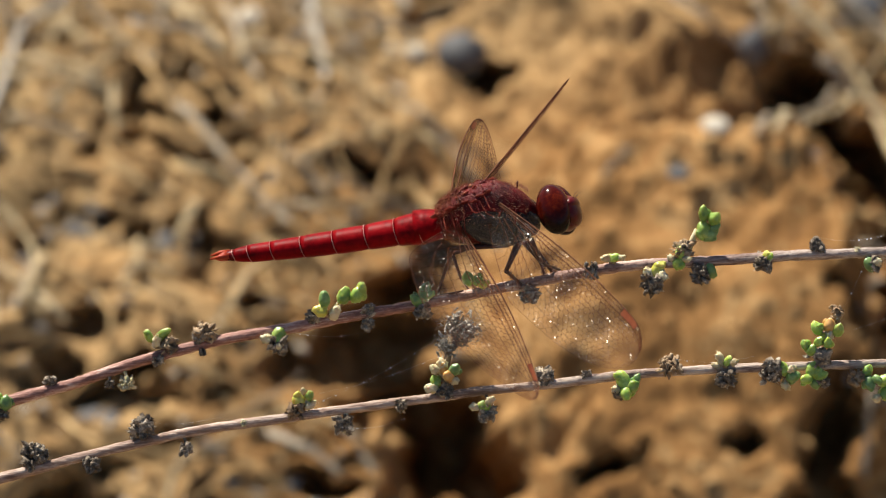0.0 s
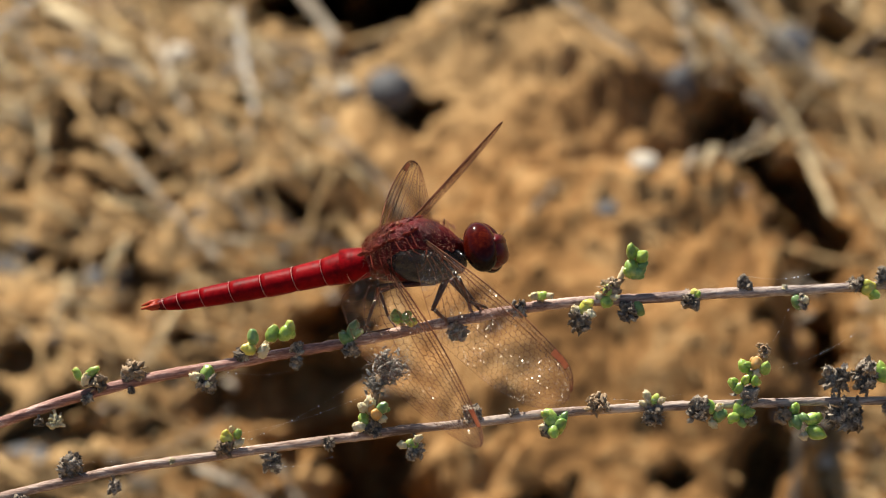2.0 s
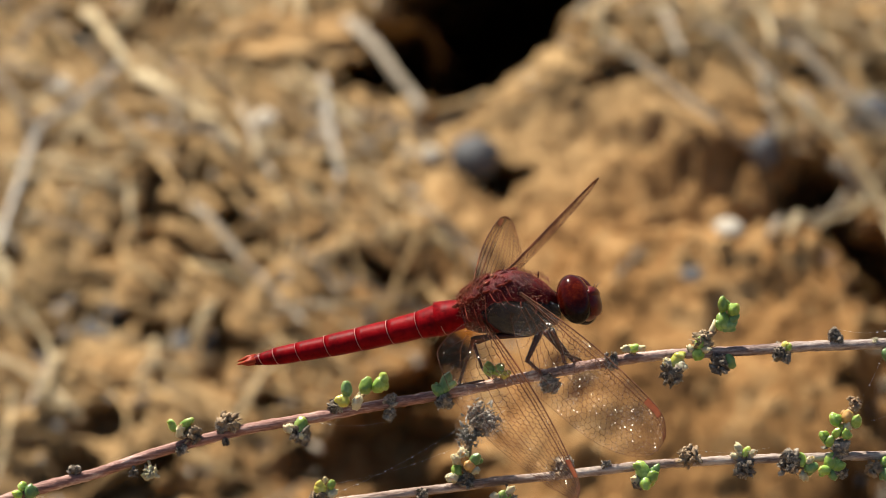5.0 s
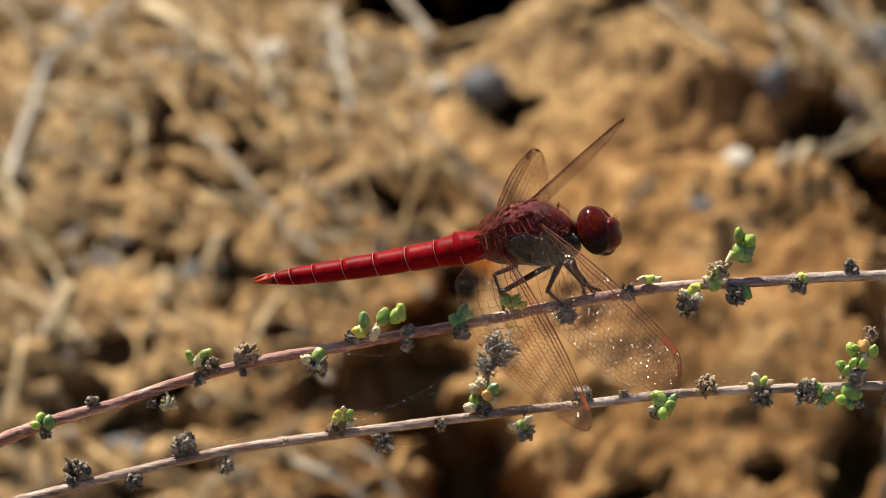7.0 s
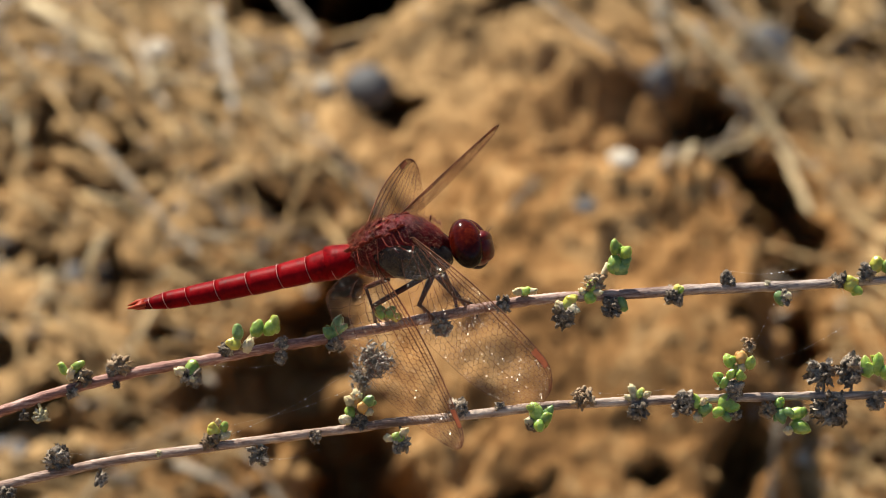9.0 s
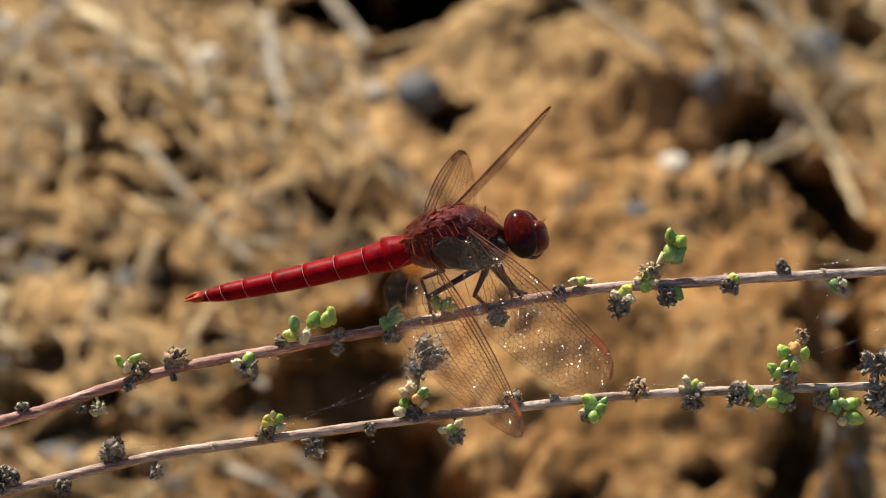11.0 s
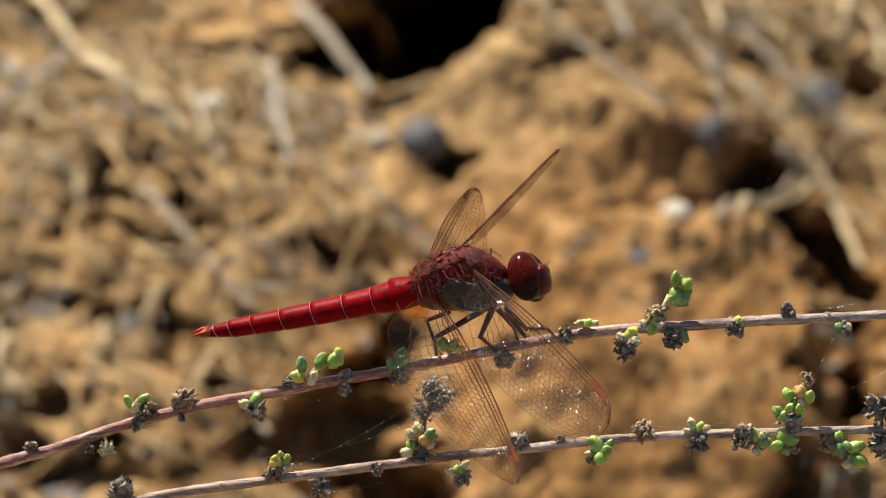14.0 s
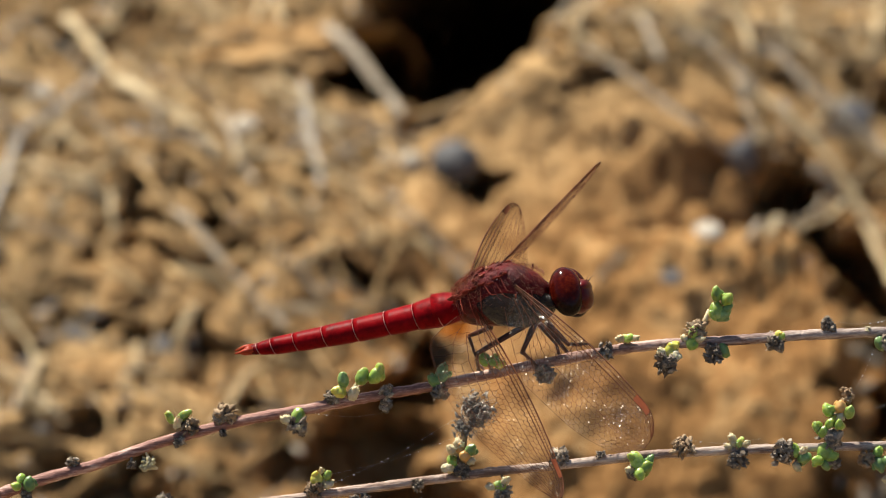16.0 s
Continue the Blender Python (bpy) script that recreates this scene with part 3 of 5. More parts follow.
def loose_stalks():
    """Single thin straws lying criss-cross on the littered soil."""
    rnd = random.Random(21)
    made = 0
    while made < 115:
        x, y = rnd.uniform(-68, 66), rnd.uniform(205, 350)
        if on_clay(x, y) or (y < 262 and rnd.random() < 0.7):
            continue
        a, ln = rnd.choice((rnd.gauss(2.25, 0.45), rnd.gauss(0.7, 0.6))), rnd.uniform(8, 19)
        ex, ey = x + math.cos(a) * ln, y + math.sin(a) * ln
        if on_clay(ex, ey) or max(hollow((x + (ex - x) * k / 4) * 0.001, (y + (ey - y) * k / 4) * 0.001) for k in range(5)) > 0.004:
            continue
        bend = rnd.uniform(-1.2, 1.2)
        mat, label = rnd.choice(((STRAW, "thin pale straw lying on the soil"), (STRAW, "thin pale straw lying on the soil"), (GREYWOOD, "thin weathered grey straw lying on the soil")))
        stick([(x, y), ((x + ex) / 2 - math.sin(a) * bend, (y + ey) / 2 + math.cos(a) * bend), (ex, ey)], rnd.uniform(0.25, 0.62), mat, 100 + made, label, False)
        made += 1


loose_stalks()


def litter():
    """Grit, chips and broken straw too small to count."""
    rnd = random.Random(5)
    grit, chips, pale, straws = Build(), Build(), Build(), Build()
    for i in range(3600):
        x, y = rnd.uniform(-85, 85), rnd.uniform(180, 400)
        clay = on_clay(x, y)
        if (clay and rnd.random() < 0.6) or hollow(x * 0.001, y * 0.001) > 0.0015:
            continue
        r = rnd.uniform(0.25, 0.9) * (1.0 if rnd.random() < 0.9 else 2.0)
        if clay:
            r = min(r, 0.8)
        z = soil_height(x * 0.001, y * 0.001)
        a = rnd.uniform(0, 6.28)
        k = 0.001 * r
        ax = [(1.5 * k * math.cos(a), 1.5 * k * math.sin(a), 0), (-k * 0.7 * math.sin(a), k * 0.7 * math.cos(a), 0), (0, 0, k * 0.6)]
        pick = rnd.random()
        kind = grit if clay or pick < 0.6 else chips if pick < 0.78 else pale
        if kind is pale and r > 0.7:
            continue
        kind.blob((x * 0.001, y * 0.001, z + k * 0.3), ax, 1.0, 2.4, 6, 8, i)
    for i in range(4300):
        x, y = rnd.uniform(-85, 85), rnd.uniform(185, 400)
        if on_clay(x, y) and rnd.random() < 0.96:
            continue
        a, ln = rnd.gauss(2.2, 0.9), rnd.uniform(3, 18)
        p0 = Vector((x, y, 0)) * 0.001
        p1 = p0 + Vector((math.cos(a), math.sin(a), 0)) * ln * 0.001
        mid = (p0 + p1) / 2 + Vector((rnd.gauss(0, 0.0006), rnd.gauss(0, 0.0006), 0))
        if max(hollow(q.x, q.y) for q in (p0, p1)) > 0.0012 or on_clay(p1.x * 1000, p1.y * 1000):
            continue
        for q in (p0, mid, p1):
            q.z = soil_height(q.x, q.y) + 0.0006
        p1.z += rnd.uniform(0, 0.0018)
        mid.z = max(mid.z, (p0.z + p1.z) / 2)
        if abs(p0.z - p1.z) > 0.004:
            continue
        r = rnd.uniform(0.14, 0.5) * 0.001
        straws.tube([p0, mid, p1], [r, r, r * 0.7], 5, True, 0.15, i, 0.6)
    tagged(part("soil_grit", grit, CRUMB), "small crumbs of orange soil scattered on the ground", "grit", kind="stuff")
    tagged(part("stone_chips", chips, CHIP), "small grey stone chips scattered on the soil", "gravel", kind="stuff")
    tagged(part("pale_chips", pale, PALE_CHIP), "small pale stone and shell chips scattered on the soil", "gravel", kind="stuff")
    tagged(part("straw_bits", straws, STRAW_BIT), "broken bits of pale dry straw on the soil", "straw", kind="stuff")


litter()


# ---- twigs ----
STEM_LINE = {}


def pedicel(host, at, parent, mat, r=0.00016):
    """A short crooked stalk from the stem to a flower head or bud, in the twig's space."""
    place = at + host.location
    foot = min(STEM_LINE[host.name], key=lambda q: (q - place).length_squared) - host.location
    if 0.0005 < (foot - at).length < 0.0034:
        mid = foot.lerp(at, 0.5) + RIGHT * 0.12 * (foot - at).length
        part("stalk", Build().tube(spline([foot, mid, at], 6), [r * 1.5, r * 1.1, r, r, r * 1.2, r * 1.4], 7, True, 0.2, 3), mat, parent)


def twig(line, radii, mat, label, seed):
    """A woody stem, fine knobs on it, from its root in the soil to its free end."""
    pts = spline(line, 1100)
    n = len(pts)
    rs = []
    for i in range(n):
        t = i / (n - 1) * (len(radii) - 1)
        k = min(int(t), len(radii) - 2)
        r = radii[k] + (radii[k + 1] - radii[k]) * (t - k)
        rs.append(r * 0.00112 * (1 + 0.10 * noise.noise(Vector((i * 0.09, seed, 0))) + 0.07 * noise.noise(Vector((i * 0.34, seed, 3)))))
    thing = tagged(new("twig"), label, "twig", "thin woody twigs")
    STEM_LINE[thing.name] = pts
    thing.location = pts[0]
    b = Build().tube([q - pts[0] for q in pts], rs, 18, True, 0.02, seed)
    for i in range(n):
        # Lengthwise ridges and flakes of the bark.
        for k in range(18):
            v = b.v[i * 18 + k]
            mid = pts[i] - pts[0]
            ridge = noise.noise(Vector((i * 0.03, k * 1.1, seed))) + 0.7 * noise.noise(Vector((i * 0.2, k * 2.3, seed + 5)))
            b.v[i * 18 + k] = mid + (v - mid) * (1 + 0.13 * ridge)
    part("stem", b, mat, thing)
    return thing


def leaf(parent, host, u, v, w, length, width, angle, mat, lean=0.0, seed=0, name="leaf"):
    """A small fleshy leaf centred at u, v, w; angle turns it on the sheet, lean tips it to the lens."""
    a, l = radians(angle), radians(lean)
    along = SHEET @ Vector((math.cos(a) * math.cos(l), math.sin(a) * math.cos(l), math.sin(l)))
    side = SHEET @ Vector((-math.sin(a), math.cos(a), 0))
    deep = along.cross(side)
    b = Build()
    at = S(u, v, w) - host.location
    b.blob(at, [side * width * 0.00058, deep * width * 0.0005, along * length * 0.0005], 0.5 if mat == CREAM else 0.17, 2.2 if mat == CREAM else 1.6, 14, 20, seed, 0.26, 0.0 if mat == CREAM else 0.08)
    return part(name, b, mat, parent)


def dead(host, u, v, size, w=0.3, mat=None, seed=0, count=9, angle=90, spread=75, stretch=1.0):
    """A withered flower head: curled, ragged bracts round a crumbly heart."""
    rnd = random.Random(seed * 13 + 5)
    mat = mat or DEAD
    k = size * 0.001
    aim_a = radians(angle)
    c = S(u, v, w) - host.location - (RIGHT * math.cos(aim_a) + UP * math.sin(aim_a)) * 0.17 * k
    heart = Build()
    for i in range(34):
        q = SHEET @ Vector((math.cos(aim_a) * 0.12 + rnd.uniform(-.28, .28), (math.sin(aim_a) * 0.12 + rnd.uniform(-.28, .28)) * stretch, rnd.uniform(-.2, .3)))
        r = k * rnd.uniform(0.07, 0.18)
        t = SHEET @ Vector((rnd.uniform(-1, 1), rnd.uniform(-1, 1), rnd.uniform(-1, 1))).normalized()
        n = t.orthogonal().normalized()
        heart.blob(c + q * k, [n * r * 0.75, t.cross(n) * r * 0.75, t * r * 1.25], 1.1, 2.4, 8, 11, seed * 11 + i)
    ob = part("flower_head", heart, mat, host, "withered flower head")
    pedicel(host, c, ob, mat)
    for i in range(int(count * 1.5)):
        a = radians(angle + rnd.uniform(-spread, spread))
        l = radians(rnd.uniform(-60, 70))
        d = SHEET @ Vector((math.cos(a) * math.cos(l), math.sin(a) * math.cos(l) * stretch, math.sin(l)))
        way = (d + SHEET @ Vector((rnd.uniform(-1, 1), rnd.uniform(-1, 1), rnd.uniform(-1, 1))) * 0.9).normalized()
        n = way.orthogonal().normalized()
        n.rotate(Matrix.Rotation(rnd.uniform(0, 6.28), 3, way))
        s = way.cross(n)
        ln, wd = k * rnd.uniform(0.08, 0.19), k * rnd.uniform(0.07, 0.15)
        start = c + d * k * rnd.uniform(0.05, 0.28) + (n * rnd.uniform(-.22, .22) + s * rnd.uniform(-.22, .22)) * k
        b = Build()
        rows = []
        for j in range(6):
            t = j / 5
            mid = start + way * ln * t + n * ln * 1.3 * t * t
            hw = wd * (0.55 + 1.3 * t - 1.5 * t * t)
            rows.append([mid + s * hw * q + n * wd * 0.5 * abs(q) + n * wd * rnd.uniform(-.15, .15) for q in (-1, -0.5, 0, 0.5, 1)])
        lift = n * wd * 0.22
        b.sheet(rows)
        b.sheet([[q + lift for q in reversed(r)] for r in rows])
        part("bract", b, mat, ob)
    return ob


upper = twig([S(-150, -120, -60), S(-110, -75, -25), S(-66.00, -30.99, -4), S(-51.99, -24.96, -1), S(-45.97, -22.65), S(-38.84, -20.64), S(-31.72, -18.26), S(-23.20, -16.07), S(-14.86, -14.61),
              S(-8.83, -13.45), S(-3.10, -12.48), S(4.63, -10.90), S(10.35, -9.80), S(16.19, -8.71), S(21.73, -8.04), S(26.67, -7.79), S(31.54, -7.49),
              S(36.47, -7.12), S(41.40, -6.94), S(47.73, -6.64), S(56.80, -6.09), S(67.94, -5.30, 0.5)],
             [1.0, 0.9, 0.62, 0.52, 0.52, 0.52, 0.50, 0.50, 0.50, 0.50, 0.50, 0.50, 0.45, 0.3], BARK_RED, "thin reddish woody twig with buds and withered flower heads", 3)
lower = twig([S(-150, -118, -58), S(-112, -85, -30), S(-66.00, -35.86, -3), S(-53.82, -32.51, -1), S(-47.73, -30.93), S(-38.66, -28.55), S(-30.38, -26.61), S(-24.72, -25.51), S(-15.77, -24.29), S(-12.42, -23.80),
              S(-4.51, -22.77), S(-0.06, -22.22), S(4.14, -21.61), S(11.87, -20.88), S(17.78, -20.15), S(23.44, -19.66), S(32.63, -19.24), S(42.37, -18.93),
              S(47.73, -18.81), S(56.80, -18.69), S(67.94, -18.45, 0.5)],
             [1.0, 0.9, 0.6, 0.48, 0.46, 0.46, 0.46, 0.46, 0.45, 0.45, 0.44, 0.42, 0.4, 0.3], BARK, "thin grey-brown woody twig with small fleshy leaves", 5)


def sprig(host, u, v, *leaves, w=0.55):
    """A bud with its leaves: each leaf is du, dv, length, width, angle, material."""
    b = Build().blob(S(u, v, 0.3) - host.location, [SHEET @ Vector((0.0004, 0, 0)), SHEET @ Vector((0, 0, 0.0004)), SHEET @ Vector((0, 0.0004, 0))], 0.5, 2, 8, 10, int(u * 7) % 50)
    bud = part("bud", b, DRY, host)
    for i, (du, dv, length, width, angle, mat) in enumerate(leaves):
        seed = i + int(abs(u) * 3) % 19
        tip_at = S(u + du, v + dv, w) - host.location
        part("stalk", Build().tube([S(u, v, 0.3) - host.location, tip_at], [0.00018, 0.00013], 6), CREAM if i % 2 else DRY, bud)
        leaf(bud, host, u + du, v + dv, w + 0.25 * (i % 3), length * 1.08, width, angle, mat, 15 * (i % 3), seed)
        turn = radians(137 * seed)
        leaf(bud, host, u + du + 0.34 * width * math.cos(turn), v + dv + 0.34 * width * math.sin(turn), w + 0.2 - 0.3 * (i % 2), length * 0.72, width * 0.66, angle + 50 * math.sin(seed), mat, 25, seed + 7)
    return bud


# Upper twig, from its root end to its tip.
dead(upper, -46.64, -24.05, 1.6, seed=1, angle=-90)
sprig(upper, -46.88, -23.07, (-0.3, 0.9, 1.1, 0.9, 60, LEAF), (0.6, 0.3, 1.6, 1.3, 90, LEAF_DARK), (-0.8, 0.0, 1.1, 0.9, 160, LEAF))
dead(upper, -41.64, -20.40, 1.8, seed=2, angle=180, spread=40, stretch=0.4)
dead(upper, -33.36, -20.82, 1.9, mat=CREAM, seed=3, angle=-60, count=7)
dead(upper, -35.25, -20.82, 1.2, seed=4, angle=-90, count=5)
dead(upper, -28.98, -16.68, 2.6, mat=DRY, seed=5, angle=50, count=12)
dead(upper, -30.08, -18.33, 1.7, seed=6, angle=-90)
sprig(upper, -30.20, -16.68, (-0.9, 1.0, 1.4, 0.9, 110, LEAF), (0.7, 1.3, 1.7, 0.9, 30, LEAF), (-0.1, 0.4, 1.5, 0.8, 75, CREAM))
dead(upper, -25.08, -15.16, 3.0, mat=DRY, seed=7, angle=90, count=13)
dead(upper, -26.00, -15.77, 1.8, seed=8, angle=170, count=6)
dead(upper, -25.39, -17.47, 1.0, seed=9, angle=-90, count=5)
dead(upper, -17.47, -16.74, 2.8, seed=10, angle=-90, count=12)
sprig(upper, -17.78, -16.01, (0.5, 0.5, 1.6, 1.45, 80, LEAF), (-0.8, 0.0, 1.2, 1.0, 150, CREAM), (0.5, -0.7, 0.9, 0.7, 0, CREAM))
dead(upper, -13.64, -13.58, 2.2, seed=11, angle=150, count=9)
sprig(upper, -12.12, -13.45, (-0.6, 0.5, 1.4, 1.4, 90, BERRY_Y), (-0.3, 1.8, 1.7, 1.2, 95, LEAF_DARK), (0.9, 0.3, 1.5, 1.0, 60, CREAM), (1.8, 2.1, 1.8, 1.35, 70, LEAF), (3.3, 2.3, 2.0, 1.4, 55, LEAF), (3.7, 2.8, 1.6, 1.0, 80, LEAF), w=2.6)
dead(upper, -7.73, -12.85, 1.8, seed=12, angle=80, count=6)
dead(upper, -7.85, -14.55, 1.9, seed=13, angle=-90, count=9)
dead(upper, -1.95, -13.03, 2.4, seed=14, angle=-70, count=10)
# The dark green of these leaves stands for the insect's shadow.
sprig(upper, -1.95, -11.63, (0.2, 0.6, 2.2, 1.4, 75, LEAF_DARK), (-0.7, -0.2, 1.5, 1.1, 130, LEAF_DARK))
sprig(upper, 3.41, -10.11, (-0.6, 0.6, 1.5, 1.2, 100, LEAF), (0.5, 0.5, 1.4, 1.1, 60, LEAF), (1.2, 0.0, 1.2, 0.9, 30, BERRY_Y), w=1.2)
dead(upper, 9.38, -11.38, 2.6, seed=15, angle=-90, count=12)
dead(upper, 15.89, -8.71, 2.0, w=0.6, seed=16, angle=90, spread=170, count=13, stretch=1.2)
sprig(upper, 18.20, -7.61, (-0.6, 0.2, 1.1, 0.8, 170, CREAM), (0.2, 0.3, 1.2, 0.95, 20, LEAF), (0.9, 0.3, 0.9, 0.6, 20, CREAM))
dead(upper, 22.40, -10.41, 3.0, seed=17, angle=-80, count=14)
sprig(upper, 22.89, -8.77, (0.1, 0.2, 2.0, 1.3, 50, BERRY_Y), (-0.9, -0.1, 1.1, 0.9, 140, CREAM), (0.6, -0.4, 1.2, 0.9, -60, CREAM))
dead(upper, 25.81, -6.33, 2.6, mat=DRY, seed=18, angle=60, count=11)
sprig(upper, 25.21, -7.55, (0.0, -0.3, 1.5, 1.2, 60, LEAF), (0.2, 0.8, 1.3, 1.1, 90, LEAF), (0.9, 0.1, 1.0, 0.7, 0, CREAM), (-0.8, 0.2, 0.9, 0.7, 150, CREAM))
leaf_stalk = Build().tube([S(26.24, -6.51, 0.2) - upper.location, S(26.67, -5.42, 0.4) - upper.location, S(27.15, -4.32, 0.5) - upper.location], [0.0003, 0.00034, 0.0003], 8, True, 0.2, 4)
part("leaf_stalk", leaf_stalk, CREAM, upper)
sprig(upper, 27.88, -4.40, (0.0, 0.0, 2.0, 1.6, 100, LEAF), (0.0, 1.8, 1.7, 1.1, 95, LEAF), (1.2, 1.2, 1.7, 1.2, 60, LEAF), (0.6, -0.4, 1.9, 1.3, 20, LEAF_DARK), (1.2, 0.3, 1.2, 0.9, 40, LEAF_DARK))
dead(upper, 27.58, -9.19, 2.6, seed=19, angle=-80, count=10)
leaf(upper, upper, 28.61, -8.71, 0.2, 1.8, 1.3, -60, LEAF_DARK)
dead(upper, 34.28, -7.98, 2.6, seed=20, angle=-90, count=13)
sprig(upper, 34.46, -7.37, (0.1, 0.3, 1.0, 0.9, 90, BERRY_Y), (0.5, 0.2, 0.8, 0.6, 60, LEAF))
dead(upper, 39.94, -5.91, 2.1, seed=21, angle=90, count=12)
dead(upper, 44.20, -6.39, 0.8, mat=CREAM, seed=22, count=4)
dead(upper, 46.09, -8.16, 2.0, mat=DEAD, seed=23, angle=-90)
leaf(upper, upper, 45.54, -8.04, 0.4, 1.7, 1.2, -70, LEAF_DARK)
leaf(upper, upper, 46.33, -7.73, 0.9, 0.9, 0.8, -60, CREAM)
dead(upper, 51.87, -6.03, 2.2, seed=24, angle=90, spread=140, count=12)
sprig(upper, 52.85, -6.76, (0.3, 0.2, 1.6, 1.5, 20, BERRY_Y), (0.9, -0.4, 1.4, 1.0, -30, LEAF))
dead(upper, 54.79, -5.17, 2.4, seed=25, angle=120, count=11)
sprig(upper, 55.89, -4.69, (0.0, 0.4, 1.5, 1.5, 90, BERRY_Y), (1.2, 0.2, 1.7, 1.3, 60, LEAF))
# Lower twig.
dead(lower, -43.47, -28.13, 3.6, seed=31, angle=90, count=15)
dead(lower, -37.38, -29.47, 2.4, seed=32, angle=-70, count=10)
dead(lower, -32.02, -25.21, 3.4, seed=33, angle=100, count=17)
dead(lower, -27.21, -27.82, 1.9, seed=34, angle=-60, count=9)
dead(lower, -21.13, -24.96, 1.0, mat=CREAM, seed=35, angle=-90, count=4)
dead(lower, -15.65, -23.56, 2.2, mat=DRY, seed=36, angle=120, count=9)
sprig(lower, -14.86, -23.20, (-0.4, 0.8, 1.3, 1.3, 90, BERRY_Y), (0.8, 1.2, 1.2, 0.9, 70, LEAF), (0.1, 1.7, 0.7, 0.5, 90, CREAM), (0.9, 0.2, 1.2, 0.8, 40, CREAM))
dead(lower, -10.35, -25.27, 2.6, seed=37, angle=-80, count=11)
dead(lower, -10.05, -25.63, 1.4, mat=CREAM, seed=38, angle=-90, count=3)
dead(lower, -4.32, -22.95, 1.7, w=0.5, seed=39, angle=90, spread=170, count=10)
dead(lower, 0.37, -21.55, 2.4, mat=DEAD, seed=40, angle=90, count=9)
sprig(lower, 0.24, -20.15, (-0.2, 1.4, 1.4, 1.0, 90, CREAM), (-0.9, 0.9, 1.1, 0.9, 130, CREAM), (0.5, 0.2, 1.2, 1.2, 90, BERRY_O), (-0.9, -0.4, 1.3, 1.1, 120, LEAF), (-1.3, -1.1, 1.3, 1.1, 170, CREAM), (1.2, 0.9, 1.4, 1.2, 60, LEAF_DARK), (0.0, 1.0, 1.2, 1.0, 60, BERRY_O), (1.2, -0.3, 0.9, 0.8, 10, CREAM))
def web_ball(host, u, v, w, size, seed):
    """A withered head wrapped in dusty web: crumbs bound by loose grey fibres."""
    rnd = random.Random(seed)
    c = S(u, v, w) - host.location
    k = size * 0.001
    b = Build()
    for i in range(250):
        d = Vector((rnd.gauss(0, 0.19), rnd.gauss(0, 0.18), rnd.gauss(0, 0.15))) * k
        r = k * rnd.uniform(0.018, 0.055)
        t = Vector((rnd.uniform(-1, 1), rnd.uniform(-1, 1), rnd.uniform(-1, 1))).normalized()
        n = t.orthogonal().normalized()
        b.blob(c + SHEET @ d, [n * r, t.cross(n) * r * 0.5, t * r * 2.4], 1.1, 2.4, 6, 7, seed * 50 + i)
    ob = part("flower_head", b, WEBBED, host, "grey web-wrapped withered flower head")
    f = Build()
    for i in range(260):
        d = Vector((rnd.gauss(0, 0.25), rnd.gauss(0, 0.23), rnd.gauss(0, 0.2))) * k
        t = Vector((rnd.uniform(-1, 1), rnd.uniform(-1, 1), rnd.uniform(-1, 1))).normalized() * k * rnd.uniform(0.1, 0.28)
        n = t.orthogonal() * 0.5
        f.tube([c + SHEET @ (d - t), c + SHEET @ (d + n), c + SHEET @ (d + t)], 0.000012, 3, False)
    part("web_fibre", f, WEBBED, ob, "loose grey web fibres")


web_ball(lower, 2.07, -15.16, -1.2, 3.9, 41)
web_ball(lower, 0.67, -16.86, -0.6, 2.4, 42)
stalk_up = Build().tube([S(0.37, -21.86, -0.2) - lower.location, S(0.61, -18.81, -0.3) - lower.location, S(0.97, -15.77, -0.5) - lower.location], [0.00035, 0.00035, 0.0003], 8, True, 0.2, 6)
part("leaf_stalk", stalk_up, DRY, lower)
dead(lower, 4.87, -24.17, 2.4, seed=43, angle=-80, count=12)
sprig(lower, 4.51, -23.32, (0.0, 0.2, 1.4, 1.1, 30, LEAF), (-1.0, 0.0, 1.0, 0.8, 170, CREAM), (0.7, 0.7, 1.2, 0.8, 40, CREAM))
dead(lower, 11.08, -20.03, 2.8, mat=DEAD, seed=44, angle=90, spread=100, count=15)
dead(lower, 15.46, -19.79, 1.2, seed=45, angle=90, count=6)
dead(lower, 18.93, -21.86, 1.8, seed=46, angle=-90, count=8)
sprig(lower, 19.48, -21.00, (-0.1, 0.5, 2.2, 1.5, 110, LEAF), (0.8, -0.2, 1.8, 1.3, 30, LEAF), (0.2, -0.9, 1.5, 1.3, -70, LEAF), (1.3, 0.6, 1.3, 0.9, 60, LEAF_DARK), (-0.9, -0.5, 1.0, 0.8, 170, CREAM))
dead(lower, 24.41, -18.69, 2.8, mat=DRY, seed=47, angle=90, spread=100, count=14)
sprig(lower, 30.26, -18.93, (-0.5, 0.7, 1.3, 0.9, 110, CREAM), (0.3, 0.5, 1.2, 0.8, 60, LEAF), (0.9, 0.3, 1.0, 0.7, 30, CREAM), (-1.0, 0.0, 0.8, 0.6, 160, CREAM))
dead(lower, 30.44, -20.40, 2.8, seed=48, angle=-90, count=14)
dead(lower, 35.25, -19.30, 3.0, w=0.6, mat=DEAD, seed=49, angle=90, spread=170, count=17, stretch=1.2)
sprig(lower, 36.53, -20.03, (-0.1, 0.7, 1.5, 1.3, 100, LEAF), (1.0, -0.1, 1.5, 1.2, 20, LEAF_DARK), (0.8, 0.6, 1.0, 0.8, 60, CREAM), (0.2, -1.1, 1.0, 0.8, -60, CREAM))
